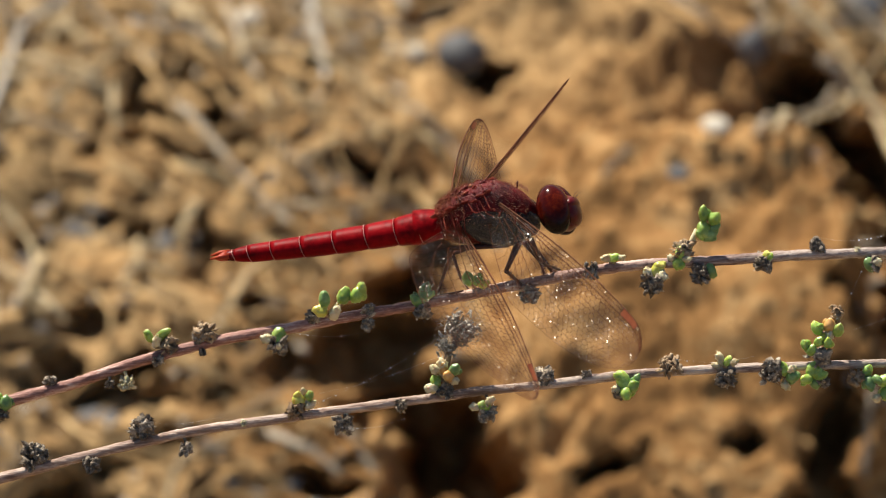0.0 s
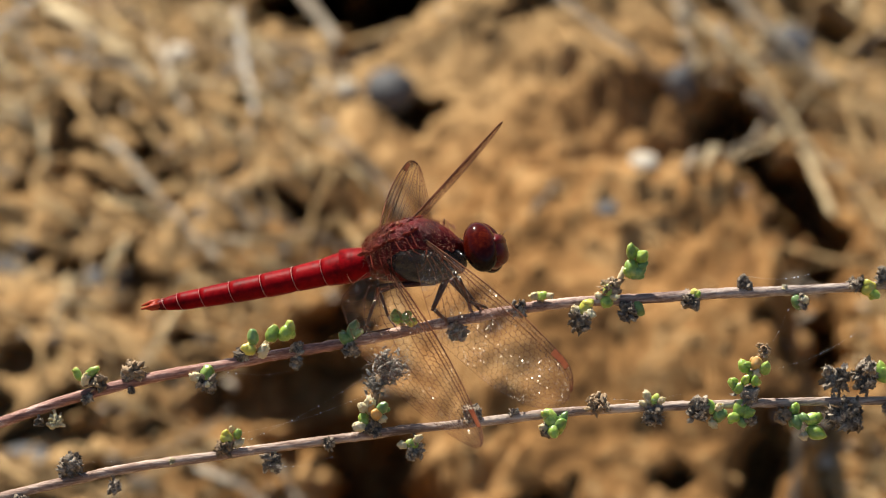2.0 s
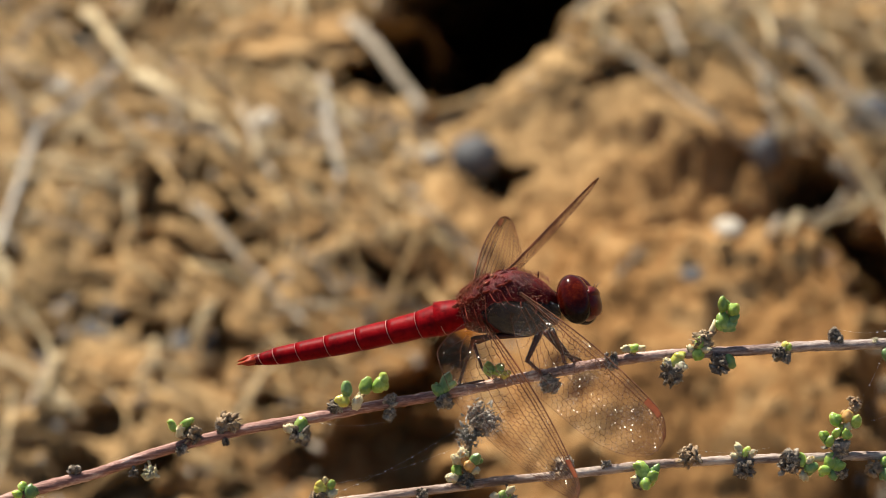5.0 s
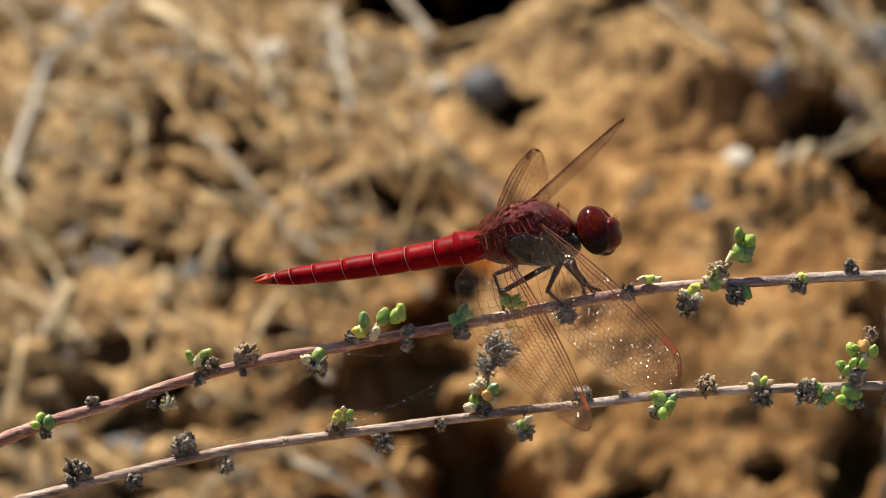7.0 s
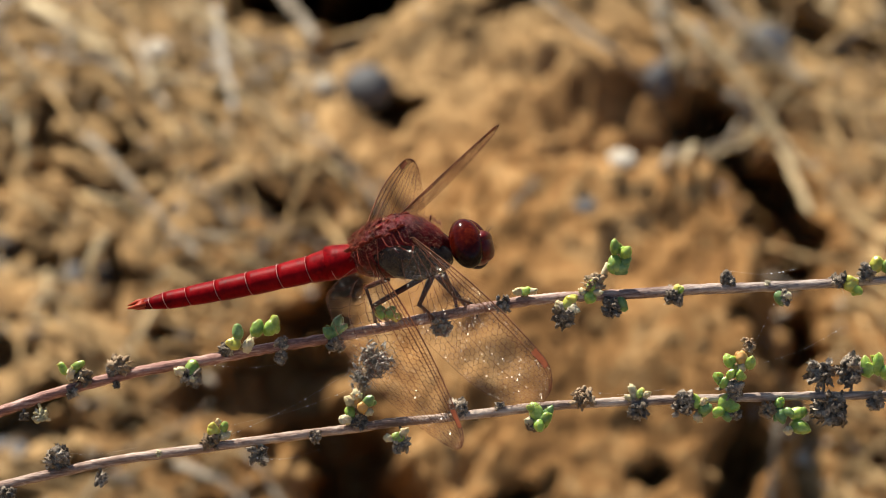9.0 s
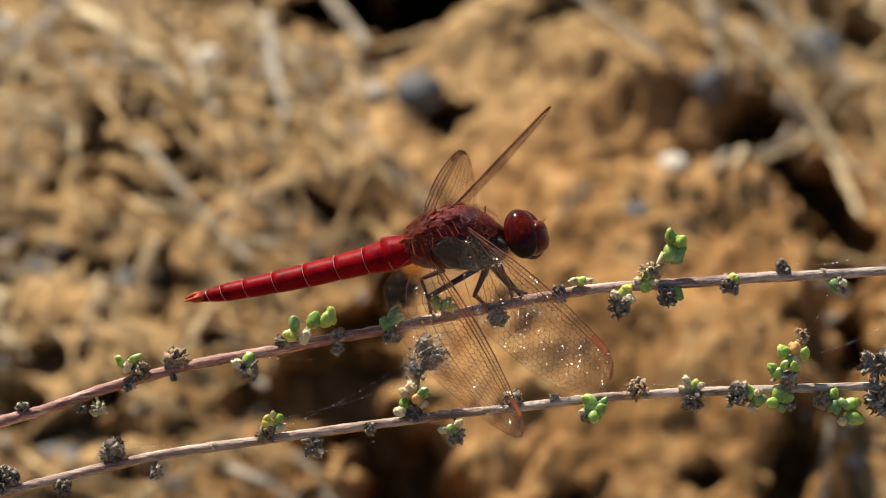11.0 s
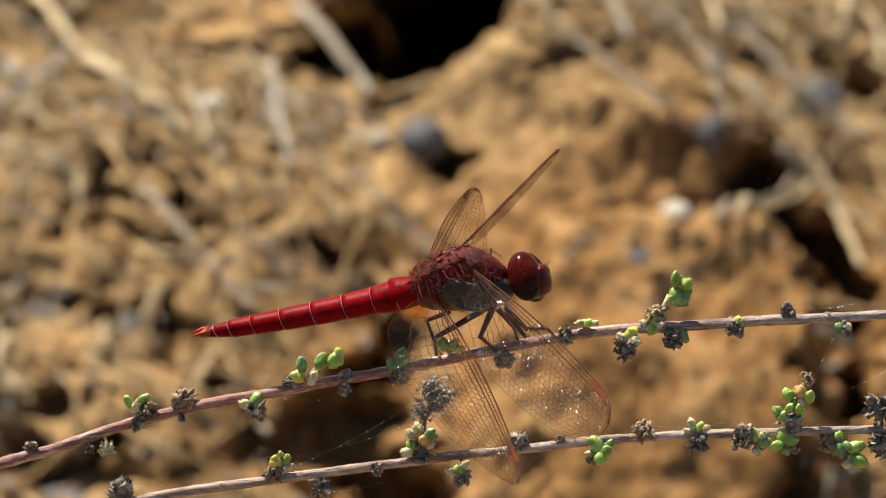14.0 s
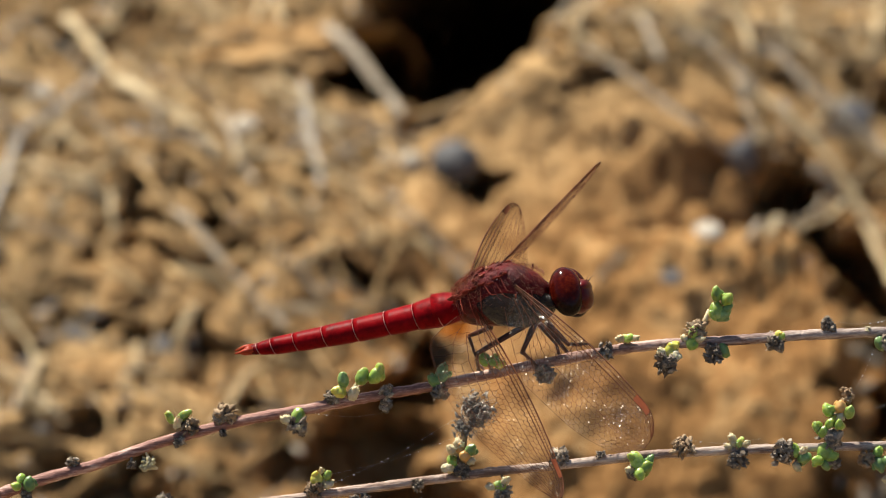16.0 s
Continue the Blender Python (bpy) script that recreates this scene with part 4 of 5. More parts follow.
sprig(lower, 39.70, -20.03, (0.0, 0.6, 1.8, 1.6, 80, LEAF), (0.8, 0.0, 1.4, 1.1, 10, LEAF), (-0.8, -0.4, 1.5, 1.1, 190, LEAF), (0.1, -0.9, 1.3, 1.0, -60, LEAF_DARK))
dead(lower, 40.67, -20.76, 1.8, seed=50, angle=-60, count=8)
dead(lower, 40.55, -17.90, 2.6, mat=DEAD, seed=51, angle=80, spread=120, count=12)
sprig(lower, 39.33, -17.11, (-0.5, 0.3, 1.2, 1.0, 130, LEAF), (0.2, -0.2, 1.3, 1.0, 60, LEAF), (0.9, 0.7, 1.2, 0.9, 60, LEAF))
sprig(lower, 40.85, -15.77, (-0.8, 0.8, 1.5, 1.2, 120, LEAF), (0.6, 1.1, 1.5, 1.3, 90, BERRY_O), (1.5, 0.6, 1.5, 1.1, 70, LEAF), (-0.2, -0.4, 1.2, 0.9, 80, BERRY_Y), (0.6, 0.0, 1.0, 0.8, 80, CREAM), (0.4, -0.8, 1.2, 1.0, 100, LEAF))
dead(lower, 42.25, -13.45, 1.7, mat=DRY, seed=52, angle=85, spread=50, count=9, stretch=1.5)
dead(lower, 44.32, -20.40, 2.2, mat=DRY, seed=53, angle=-100, count=9)
sprig(lower, 45.42, -19.91, (0.0, 0.3, 1.3, 1.1, 80, LEAF), (0.2, -1.0, 1.7, 1.3, -70, LEAF_DARK), (1.0, -0.6, 1.3, 1.0, -20, LEAF_DARK))
sprig(lower, 47.24, -21.55, (0.2, 0.9, 1.9, 1.4, 10, LEAF), (0.5, -0.6, 2.2, 1.5, -20, LEAF), (-0.9, -0.9, 1.0, 0.8, 190, CREAM))
dead(lower, 49.92, -16.13, 3.4, seed=54, angle=95, count=16)
dead(lower, 53.09, -15.89, 3.8, seed=55, angle=75, count=17, stretch=1.2)
dead(lower, 51.02, -20.15, 4.4, seed=56, angle=-90, count=20, stretch=1.1)
sprig(lower, 55.16, -16.26, (-0.4, 0.6, 2.2, 1.4, 100, LEAF), (0.9, 0.9, 2.4, 1.3, 85, LEAF), (1.8, 0.2, 1.8, 1.2, 50, LEAF))
dead(lower, 55.77, -19.42, 2.4, seed=57, angle=-80, count=10)


# The lower twig hangs a little further from the lens, out of the upper one's shade.
lower.location += AHEAD * 0.004


def thread(a, b, specks, seed):
    """A slack spider thread with dust specks caught on it."""
    rnd = random.Random(seed)
    p0, p1 = S(*a), S(*b)
    mid = p0.lerp(p1, 0.5) - Vector((0, 0, 0.0006))
    ob = tagged(part("spider_thread", Build().tube(spline([p0, mid, p1], 12), 0.0000032, 4), SILK, origin=p0), "fine slack spider thread with dust specks between twigs", "spider thread", "spider threads")
    for i in range(specks):
        t = rnd.random()
        q = p0.lerp(p1, t) - Vector((0, 0, 0.0012 * t * (1 - t) * 2)) - p0
        r = rnd.uniform(0.00002, 0.00007)
        k = Build().blob(q, [RIGHT * r * 1.8, UP * r, AHEAD * r], 0.3, 1.5, 5, 7, i)
        part("dust_speck", k, SILK, ob)


thread((-14.37, -23.20, 0.5), (-0.55, -16.07, 0.3), 9, 1)
thread((-13.64, -21.86, 0.3), (0.37, -17.59, 0.2), 6, 2)
thread((-10.59, -25.27, 0.5), (-3.90, -24.41, 0.3), 6, 3)
thread((43.59, -15.16, 0.3), (52.12, -11.38, -1.0), 6, 4)
thread((39.94, -5.30, 0.3), (47.24, -5.05, 0.3), 6, 5)
thread((42.07, -13.94, 0.3), (45.42, -7.24, 0.1), 4, 6)
thread((-32.21, -24.60, 0.4), (-23.38, -24.17, 0.3), 5, 7)
thread((-16.07, -15.16, 0.2), (-7.55, -15.16, 0.2), 5, 8)
thread((25.02, -18.20, 0.3), (33.24, -17.90, 0.3), 4, 9)


# ---- dragonfly ----
AXIS, ROLL, YAW = radians(11.5), radians(32), radians(9)
ALONG = Vector((math.cos(AXIS) * math.cos(YAW), math.sin(AXIS) * math.cos(YAW), math.sin(YAW)))
DORSAL = Vector((-math.sin(AXIS), math.cos(AXIS), 0)) * math.cos(ROLL) + Vector((0, 0, 1)) * math.sin(ROLL)
DORSAL = (DORSAL - ALONG * DORSAL.dot(ALONG)).normalized()
BODY = Matrix((ALONG, DORSAL.cross(ALONG), DORSAL)).transposed()
HEART = Vector((4.63, -2.80, 2.6))
BODY_INV = BODY.inverted()


def inside(u, v, w):
    """Body space (x to the head, y to the left side, z to the back; millimetres) from the sheet."""
    return BODY_INV @ (Vector((u, v, w)) - HEART)


def mm(x, y, z):
    return Vector((x, y, z)) * 0.001


def loft(b, stations, segs=20, keel=0.0):
    """Rings across x: (x, z, half width, half height) in millimetres, closed at both ends."""
    base = len(b.v)
    for x, z, hw, hh in stations:
        for k in range(segs):
            a = 2 * math.pi * k / segs
            c, s = math.cos(a), math.sin(a)
            up = s * hh + (keel * hh * max(0.0, s) ** 8)
            b.v.append(mm(x, math.copysign(abs(c) ** 0.85, c) * hw, z + up))
    for i in range(len(stations) - 1):
        for k in range(segs):
            a, c = base + i * segs + k, base + i * segs + (k + 1) % segs
            b.f.append((a, a + segs, c + segs, c))
    b.f.append(tuple(base + k for k in range(segs)))
    b.f.append(tuple(base + (len(stations) - 1) * segs + k for k in reversed(range(segs))))
    return b


dragonfly = tagged(new("dragonfly"), "scarlet red dragonfly with clear veined wings perched on a twig", "dragonfly")
body_m = (SHEET @ BODY).to_4x4()
body_m.translation = S(*HEART)
dragonfly.matrix_world = body_m


def make_abdomen():
    hinge = (-4.6, 0.0, 0.0)
    seams = [-4.6, -7.0, -9.6, -12.85, -16.35, -19.85, -23.1, -25.6, -27.25, -28.05]
    halfs = [1.60, 1.66, 1.36, 1.24, 1.19, 1.08, 0.96, 0.86, 0.60, 0.48]

    def sag(x):
        """The abdomen hangs through a little in its middle."""
        return -0.32 * math.sin(math.pi * min(1.0, max(0.0, -x / 24.5)))

    first = loft(Build(), [(0.6, 0, 1.5, 1.35), (-0.6, 0, 1.75, 1.5), (-1.8, 0, 1.95, 1.66), (-3.0, 0, 2.0, 1.74)], 24, 0.05)
    abdomen = part("abdomen", first, RED, dragonfly, "segmented scarlet red abdomen")
    for i in range(1, len(seams) - 1):
        x0, x1, h0, h1 = seams[i] - hinge[0], seams[i + 1] - hinge[0], halfs[i], halfs[i + 1]
        st = []
        for j in range(9):
            t = j / 8
            bulge = 0.985 + 0.035 * t - 0.02 * t ** 8 + 0.012 * math.sin(math.pi * t) - 0.025 * max(0.0, 1 - 5 * t)
            h = (h0 + (h1 - h0) * t) * bulge
            st.append((x0 + (x1 - x0) * t, sag(x0 + (x1 - x0) * t), h * 1.17, h))
        part("segment", loft(Build(), st, 24, 0.05), RED_DARK if i == 8 else RED, abdomen)
        ring = []
        for k in range(33):
            a = 2 * math.pi * k / 32
            c, s = math.cos(a), math.sin(a)
            ring.append(mm(x0 - 0.22 * s, math.copysign(abs(c) ** 0.85, c) * h0 * 1.175, sag(x0) + s * h0 + 0.05 * h0 * max(0, s) ** 8))
        part("seam", Build().tube(ring, 0.000045, 5, False, 0.3, i), RING, abdomen, "pale seam between segments")
    tip = loft(Build(), [(-23.4, 0, 0.62, 0.55), (-24.0, 0, 0.5, 0.42), (-24.4, 0.02, 0.2, 0.2)], 14)
    part("tail_tip", tip, RED_TIP, abdomen)
    for side in (-1, 1):
        c = Build().tube([mm(-23.2, side * 0.35, 0.18), mm(-24.2, side * 0.42, 0.22), mm(-25.3, side * 0.30, 0.1)], [0.00032, 0.00027, 0.00006], 8)
        part("clasper", c, RED_TIP, abdomen, "orange-red tail clasper")
    c = Build().tube([mm(-23.2, 0, -0.25), mm(-24.2, 0, -0.3), mm(-24.9, 0, -0.12)], [0.0003, 0.00025, 0.00008], 8)
    part("clasper", c, RED_TIP, abdomen, "orange-red tail clasper")
    abdomen.location = mm(*hinge)
    return abdomen


def make_thorax():
    st = [(-5.2, -0.1, 0.9, 0.9), (-4.8, 0.0, 1.75, 1.7), (-3.6, 0.15, 2.35, 2.5), (-2.0, 0.3, 2.7, 3.1), (0.0, 0.25, 2.85, 3.5),
          (1.8, 0.05, 2.75, 3.45), (3.2, -0.25, 2.35, 2.95), (4.3, -0.6, 1.75, 2.2), (5.0, -0.9, 1.1, 1.45), (5.4, -1.1, 0.6, 0.9)]
    thorax = part("thorax", loft(Build(), st, 28, 0.06), THORAX, dragonfly, "dark red hairy thorax")
    # Flank plates, glossy, their shade put into the near-black colour, with red seams between.
    for side in (-1, 1):
        b = Build().blob(mm(1.0, side * 1.78, -0.35), [mm(3.8, 0, -0.5), mm(0, 1.58, 0), mm(-0.7, 0, 2.6)], 0.08, 2.2, 18, 28, 9)
        part("flank_plate", b, SIDE, thorax, "glossy flank plate, near black with its shade put in")
        # Lump added to hold the shade between thorax and head.
        b = Build().blob(mm(3.9, side * 0.95, -1.3), [mm(1.55, 0, -0.45), mm(0, 1.25, 0), mm(0.3, 0, 1.75)], 0.08, 2.2, 16, 22, 12)
        part("neck_shade_plate", b, SIDE, thorax, "added near-black plate for the shade behind the head")
        for x0 in (-1.0, 1.2, 3.0):
            seam = spline([mm(x0 + 0.75, side * 2.65, 1.7), mm(x0 + 0.2, side * (3.2 - 0.14 * abs(x0 - 1.1) ** 1.5), 0.1), mm(x0 - 0.3, side * (2.95 - 0.16 * abs(x0 - 1.1) ** 1.5), -1.4)], 8)
            part("flank_seam", Build().tube(seam, 0.00009, 6, True, 0.25, 3), ROOT if x0 < 2 else THORAX, thorax)
    # Wing joints: small hard knobs crowded along the back, and broken ridges under the wings.
    rnd = random.Random(4)
    for i in range(54):
        x = rnd.uniform(-4.9, 1.7)
        side = rnd.choice((-1, 1))
        y = side * abs(rnd.gauss(0.0, 0.95))
        k = max(0.2, 1 - ((x - 0.2) / 5.6) ** 2) ** 0.5
        z = 0.3 + 3.45 * k * max(0.1, 1 - (y / 2.9) ** 2) ** 0.5
        r = rnd.uniform(0.07, 0.17) * (1.6 if rnd.random() < 0.25 else 1.0)
        b = Build().blob(mm(x, y, z + 0.1), [mm(r * rnd.uniform(0.9, 1.7), rnd.uniform(-.2, .2), rnd.uniform(-0.1, 0.2)), mm(0, r, 0), mm(0.1, 0, r * 1.1)], 0.5, 1.6, 8, 10, i)
        part("wing_joint", b, (ROOT, THORAX, HAIR)[rnd.choice((0, 1, 1, 1, 1, 2))], thorax)
    for side in (-1, 1):
        top = spline([mm(-5.1, side * 1.0, 1.6), mm(-3.5, side * 1.5, 2.42), mm(-1.5, side * 1.72, 2.95), mm(0.0, side * 1.5, 3.25), mm(1.2, side * 1.2, 3.4)], 16)
        for i, q in enumerate(top):
            r = rnd.uniform(0.13, 0.26)
            b = Build().blob(q + mm(rnd.uniform(-.15, .15), side * rnd.uniform(-.1, .15), rnd.uniform(-.2, .2)), [mm(r * 2.0, 0, r * 0.7), mm(0, r * 0.7, 0), mm(-0.1, 0, r)], 0.5, 1.7, 8, 12, i + 60)
            part("ridge_plate", b, ROOT, thorax, "orange-red plate of the ridge below the wings")
        for i in range(9 if side * inside(5.17, -0.91, 5.0).y > 0 else 0):
            q = top[1 + i + i // 2]
            root = inside(1.89, -4.08, 4.4) if i < 5 else inside(5.17, -0.91, 5.0)
            foot = mm(root.x + (-1.5 + 0.55 * i if i < 5 else -1.2 + 0.6 * (i - 5)) + rnd.uniform(-0.35, 0.35), side * 3.25, root.z + rnd.uniform(-1.3, 0.3))
            mid = q.lerp(foot, 0.55)
            mid.y = side * rnd.uniform(0.0031, 0.0034)
            r = rnd.uniform(0.025, 0.055) * 0.001
            part("wing_vein_root", Build().tube(spline([q, mid, foot], 8), r, 6, True, 0.2, i), ROOT if i % 3 else THORAX, thorax)
    hair = Build()
    for i in range(2400):
        a = rnd.uniform(0.2, 2.95)
        x = rnd.uniform(-5.2, 5) if i % 2 else rnd.uniform(-5.2, -1.5)
        k = max(0.25, 1 - (x / 5.6) ** 2) ** 0.5
        q = mm(x, math.cos(a) * 2.75 * k, 0.1 + math.sin(a) * 3.5 * k)
        d = mm(rnd.uniform(-0.5, 0.3), math.cos(a) + rnd.uniform(-.3, .3), math.sin(a) + rnd.uniform(-.3, .3)).normalized() * rnd.uniform(0.28, 0.72) * 0.001
        hair.tube([q, q + d * 0.6, q + d + mm(rnd.uniform(-.1, .1), 0, 0)], [0.000015, 0.000012, 0.000005], 3, False)
    part("hair", hair, HAIR, thorax, "fine brown body hair")
    return thorax


def make_head():
    at = mm(7.5, 0.0, -1.3)
    core = Build().blob((0, 0, 0), [mm(1.35, 0, 0), mm(0, 2.4, 0), mm(0, 0, 2.1)], 0.05, 1.5, 14, 20, 2)
    core.tube([mm(-2.6, 0, 0.1), mm(-1.0, 0, 0.05)], [0.0007, 0.0009], 12)
    head = part("head", core, FACE, dragonfly, "red head with huge glossy eyes")
    head.location = at
    for side in (-1, 1):
        eye = Build().blob(mm(-0.1, side * 1.25, 0.0), [mm(1.85, 0, 0), mm(0, 1.8, 0), mm(-0.30, side * -0.35, 2.72)], 0.0, 1, 28, 36)
        part("eye", eye, EYE, head, "glossy dark red compound eye")
        ant = Build().tube([mm(1.9, side * 0.45, 0.95), mm(2.3, side * 0.7, 1.45), mm(2.7, side * 0.9, 1.6)], [0.00006, 0.00003, 0.000012], 5)
        part("antenna", ant, LEG, head)
    face = Build().blob(mm(1.15, 0, -0.35), [mm(1.35, 0, -0.1), mm(0, 1.95, 0), mm(-0.25, 0, 1.75)], 0.05, 1.6, 18, 26, 4)
    part("face", face, FACE, head)
    frons = Build().blob(mm(1.55, 0, 0.35), [mm(0.8, 0, 0.1), mm(0, 1.7, 0), mm(-0.1, 0, 0.85)], 0.05, 1.6, 12, 18, 6)
    part("forehead", frons, FACE, head)
    mouth = Build().blob(mm(0.75, 0, -1.7), [mm(1.15, 0, 0), mm(0, 1.7, 0), mm(0, 0, 0.75)], 0.08, 1.6, 12, 18, 8)
    part("mouthpart", mouth, FACE, head)
    return head


def make_leg(points, radii, label="thin dark red bristly leg"):
    """A leg from sheet points hip, knee, ankle, toe: the thigh, and under it the shin with its foot and bristles."""
    q = [inside(*p) * 0.001 for p in points]
    r = [k * 0.001 for k in radii]
    hip, knee, ankle, toe = (p - q[0] for p in q)
    thigh = part("leg", Build().tube([hip, hip.lerp(knee, 0.3), hip.lerp(knee, 0.8), knee], [r[0] * 1.1, r[0], r[0] * 0.8, r[1]], 9, True, 0.08, 1), LEG, dragonfly, label)
    thigh.location = q[0]
    a, t = ankle - knee, toe - knee
    b = Build().tube([Vector(), a * 0.1, a], [r[1] * 1.1, r[1] * 0.85, r[2]], 8, True, 0.08, 2)
    b.tube([a, a.lerp(t, 0.5), t], [r[2], r[2] * 0.8, r[2] * 0.6], 6)
    rnd = random.Random(int(points[0][0] * 10))
    axis = a.normalized()
    side = axis.orthogonal().normalized()
    for i in range(12):
        base = a * (0.12 + 0.07 * i)
        for sgn in (-1, 1):
            d = (axis * 0.6 + side * sgn + axis.cross(side) * rnd.uniform(-.6, .6)).normalized() * 0.00055
            b.tube([base, base + d], [0.00004, 0.00001], 4, False)
    shin = part("shin", b, LEG, thigh, "bristly shin")
    shin.location = knee
    return thigh, shin, points


def leg_bend(points, knee, ankle):
    """Poses of thigh and shin that bring knee and ankle to these sheet places, lengths kept."""
    hip, k0, a0 = (Vector(p) for p in points[:3])

    def reach(start, old, place):
        du, dv = place[0] - start.x, place[1] - start.y
        left = old.length_squared - du * du - dv * dv
        return Vector((du, dv, math.copysign(math.sqrt(max(0.01, left)), old.z))).normalized() * old.length

    k1 = reach(hip, k0 - hip, knee)
    a1 = reach(hip + k1, a0 - k0, ankle)
    turn = (BODY_INV @ (k0 - hip)).rotation_difference(BODY_INV @ k1)
    bend = (BODY_INV @ (a0 - k0)).rotation_difference(turn.inverted() @ (BODY_INV @ a1))
    thigh = Matrix.Translation(inside(*hip) * 0.001) @ turn.to_matrix().to_4x4()
    shin = Matrix.Translation((inside(*k0) - inside(*hip)) * 0.001) @ bend.to_matrix().to_4x4()
    return thigh, shin


TIP = {False: 0.10, True: 0.05}  # how far the tip lies behind the front edge, as a share of the length


def wing_edge(hind):
    """Front and rear edge of a wing at span s (0..1), as shares of its length; both meet in a round tip."""
    def edges(s):
        tf, tb = max(0.0, (s - 0.86) / 0.14), max(0.0, (s - (0.45 if hind else 0.58)) / (0.55 if hind else 0.42))
        tip = TIP[hind]
        front = -(0.036 if hind else 0.030) * math.sin(math.pi * s) + tip * (1 - math.sqrt(max(0.0, 1 - tf ** 2)))
        if hind:
            rear = 0.06 + (0.20 * math.sin(math.pi / 2 * min(1.0, s / 0.16)) + 0.06 * ease(s / 0.45)) * (1 - 0.42 * max(0, s - 0.2) ** 1.3)
        else:
            rear = 0.03 + 0.225 * min(1, s / 0.36) ** 0.8
        return front, tip + (rear - tip) * max(0.0, 1 - tb ** (1.7 if hind else 2.2)) ** (0.7 if hind else 0.55)
    return edges


def make_wing(name, length, hind, flip, film, label):
    """A wing lying in its own space: x from root to tip, y from leading to trailing edge."""
    edge = wing_edge(hind)
    L = length * 0.001

    def at(s, r, lift=0.0):
        # The tip is rounded by drawing the span in towards the rear.
        f, g = edge(s)
        y = f + (g - f) * r
        x = s
        ripple = 0.00008 * math.sin(r * 50) * (1 - 0.5 * s) + 0.0006 * s * (1 - s) * flip * (0.5 - r)
        return Vector((x * L, y * L, ripple + lift))

    NS, NR = 44, 16
    sheet = Build().sheet([[at(0.012 + 0.988 * i / NS, k / NR) for k in range(NR + 1)] for i in range(NS + 1)])
    wing = part(name, sheet, film, dragonfly, label)
    rnd = random.Random(7 + hind)
    net = Build()

    def line(pts, r0, r1):
        n = len(pts)
        net.tube(pts, [(r0 + (r1 - r0) * i / (n - 1)) * 0.001 for i in range(n)], 4, False)

    rails = [0.0, 0.055, 0.105, 0.165, 0.22, 0.28, 0.34, 0.40, 0.46, 0.52, 0.58, 0.64, 0.70, 0.76, 0.82, 0.88, 0.94, 1.0]
    starts = [0.0, 0.0, 0.0, 0.02, 0.30, 0.05, 0.42, 0.20, 0.50, 0.08, 0.46, 0.25, 0.52, 0.06, 0.40, 0.22, 0.36, 0.0]
    thick = [0.075, 0.040, 0.060, 0.042, 0.022, 0.032, 0.018, 0.025, 0.017, 0.030, 0.017, 0.022, 0.016, 0.025, 0.016, 0.018, 0.015, 0.022]
    last = len(rails) - 1

    def rail(k, s):
        """Veins leave the root close together and fan out to the rear edge."""
        r = rails[k]
        if k in (0, last):
            return r
        sag = r * (0.45 + 0.55 * min(1, s / 0.35)) if not hind else r * (0.6 + 0.4 * min(1, s / 0.25))
        bend = 0.30 * max(0, s - 0.30) * (r if k > 3 else r * 0.25)
        return min(1.0, sag + bend)

    # Stations along the span, wide apart at the root and close at the tip; the lines between them run zigzag, so that
    # lines and cross veins close to a comb of cells.
    stations = [0.02]
    while stations[-1] < 0.985:
        stations.append(stations[-1] + 0.028 - 0.013 * min(1.0, stations[-1] / 0.5))
    wander = [[rnd.uniform(-1, 1) for _ in stations] for _ in rails]

    def knot(k, i):
        """The place where station i meets line k, as span and chord shares."""
        s0 = min(0.993, stations[i] + 0.0055 * wander[k][i])
        r = rail(k, s0)
        if 0 < k < last:
            stiff = 0.05 if k < 3 else 0.09 if k in (5, 9, 13) else 0.17 if hind else 0.22
            gap = 0.058 * (0.5 + 0.5 * min(1.0, s0 / 0.35))
            r += gap * stiff * ((-1) ** (i + k) + 0.9 * wander[k][i - 1])
        return s0, r

    for k in range(len(rails)):
        pts = [at(0.012, rails[k] * 0.5)] if starts[k] == 0 and 0 < k < last else []
        for i in range(len(stations)):
            s0, r = knot(k, i)
            if s0 < starts[k]:
                continue
            if r >= 0.99 and k not in (0, last):
                pts.append(at(s0, 1.0))
                break
            pts.append(at(s0, min(1.0, max(0.0, r))))
        if len(pts) > 2:
            line(pts, thick[k] * 1.35, thick[k] * 0.85)
    # Tip edge.
    line([at(0.995, r / 10) for r in range(11)], 0.03, 0.03)
    for k in range(last):
        for i in range(len(stations)):
            s0, r0 = knot(k, i)
            if s0 < starts[k] or r0 > 0.985 or (k > 2 and (i + k) % 2):
                continue
            j = k + 1
            while j < last and (starts[j] > s0 or knot(j, i)[1] - r0 < 0.006):
                j += 1
            s1, r1 = knot(j, i)
            if r1 - r0 > 0.008:
                if j > k + 1 and r1 - r0 > 0.09 and k > 2:
                    # A wide gap is closed by a forked vein.
                    mid = (s0 + s1) / 2 + 0.012, (r0 + r1) / 2
                    line([at(s0, r0), at(*mid), at(s1, min(1.0, r1))], 0.021, 0.018)
                else:
                    line([at(s0, r0), at(s1, min(1.0, r1))], 0.021 if k > 2 else 0.027, 0.018)
    part("vein_net", net, VEIN, wing, "red-brown net of wing veins")
    st = Build()
    for sgn in (-1, 1):
        rows = [[at((0.80 if hind else 0.815) + 0.095 * i / 6, r, sgn * 0.00005) for r in (0.0, 0.055, 0.108)] for i in range(7)]
        st.sheet(rows if sgn > 0 else [list(reversed(r)) for r in rows])
    part("stigma", st, STIGMA, wing, "rust-red spot near the wing tip")
    return wing


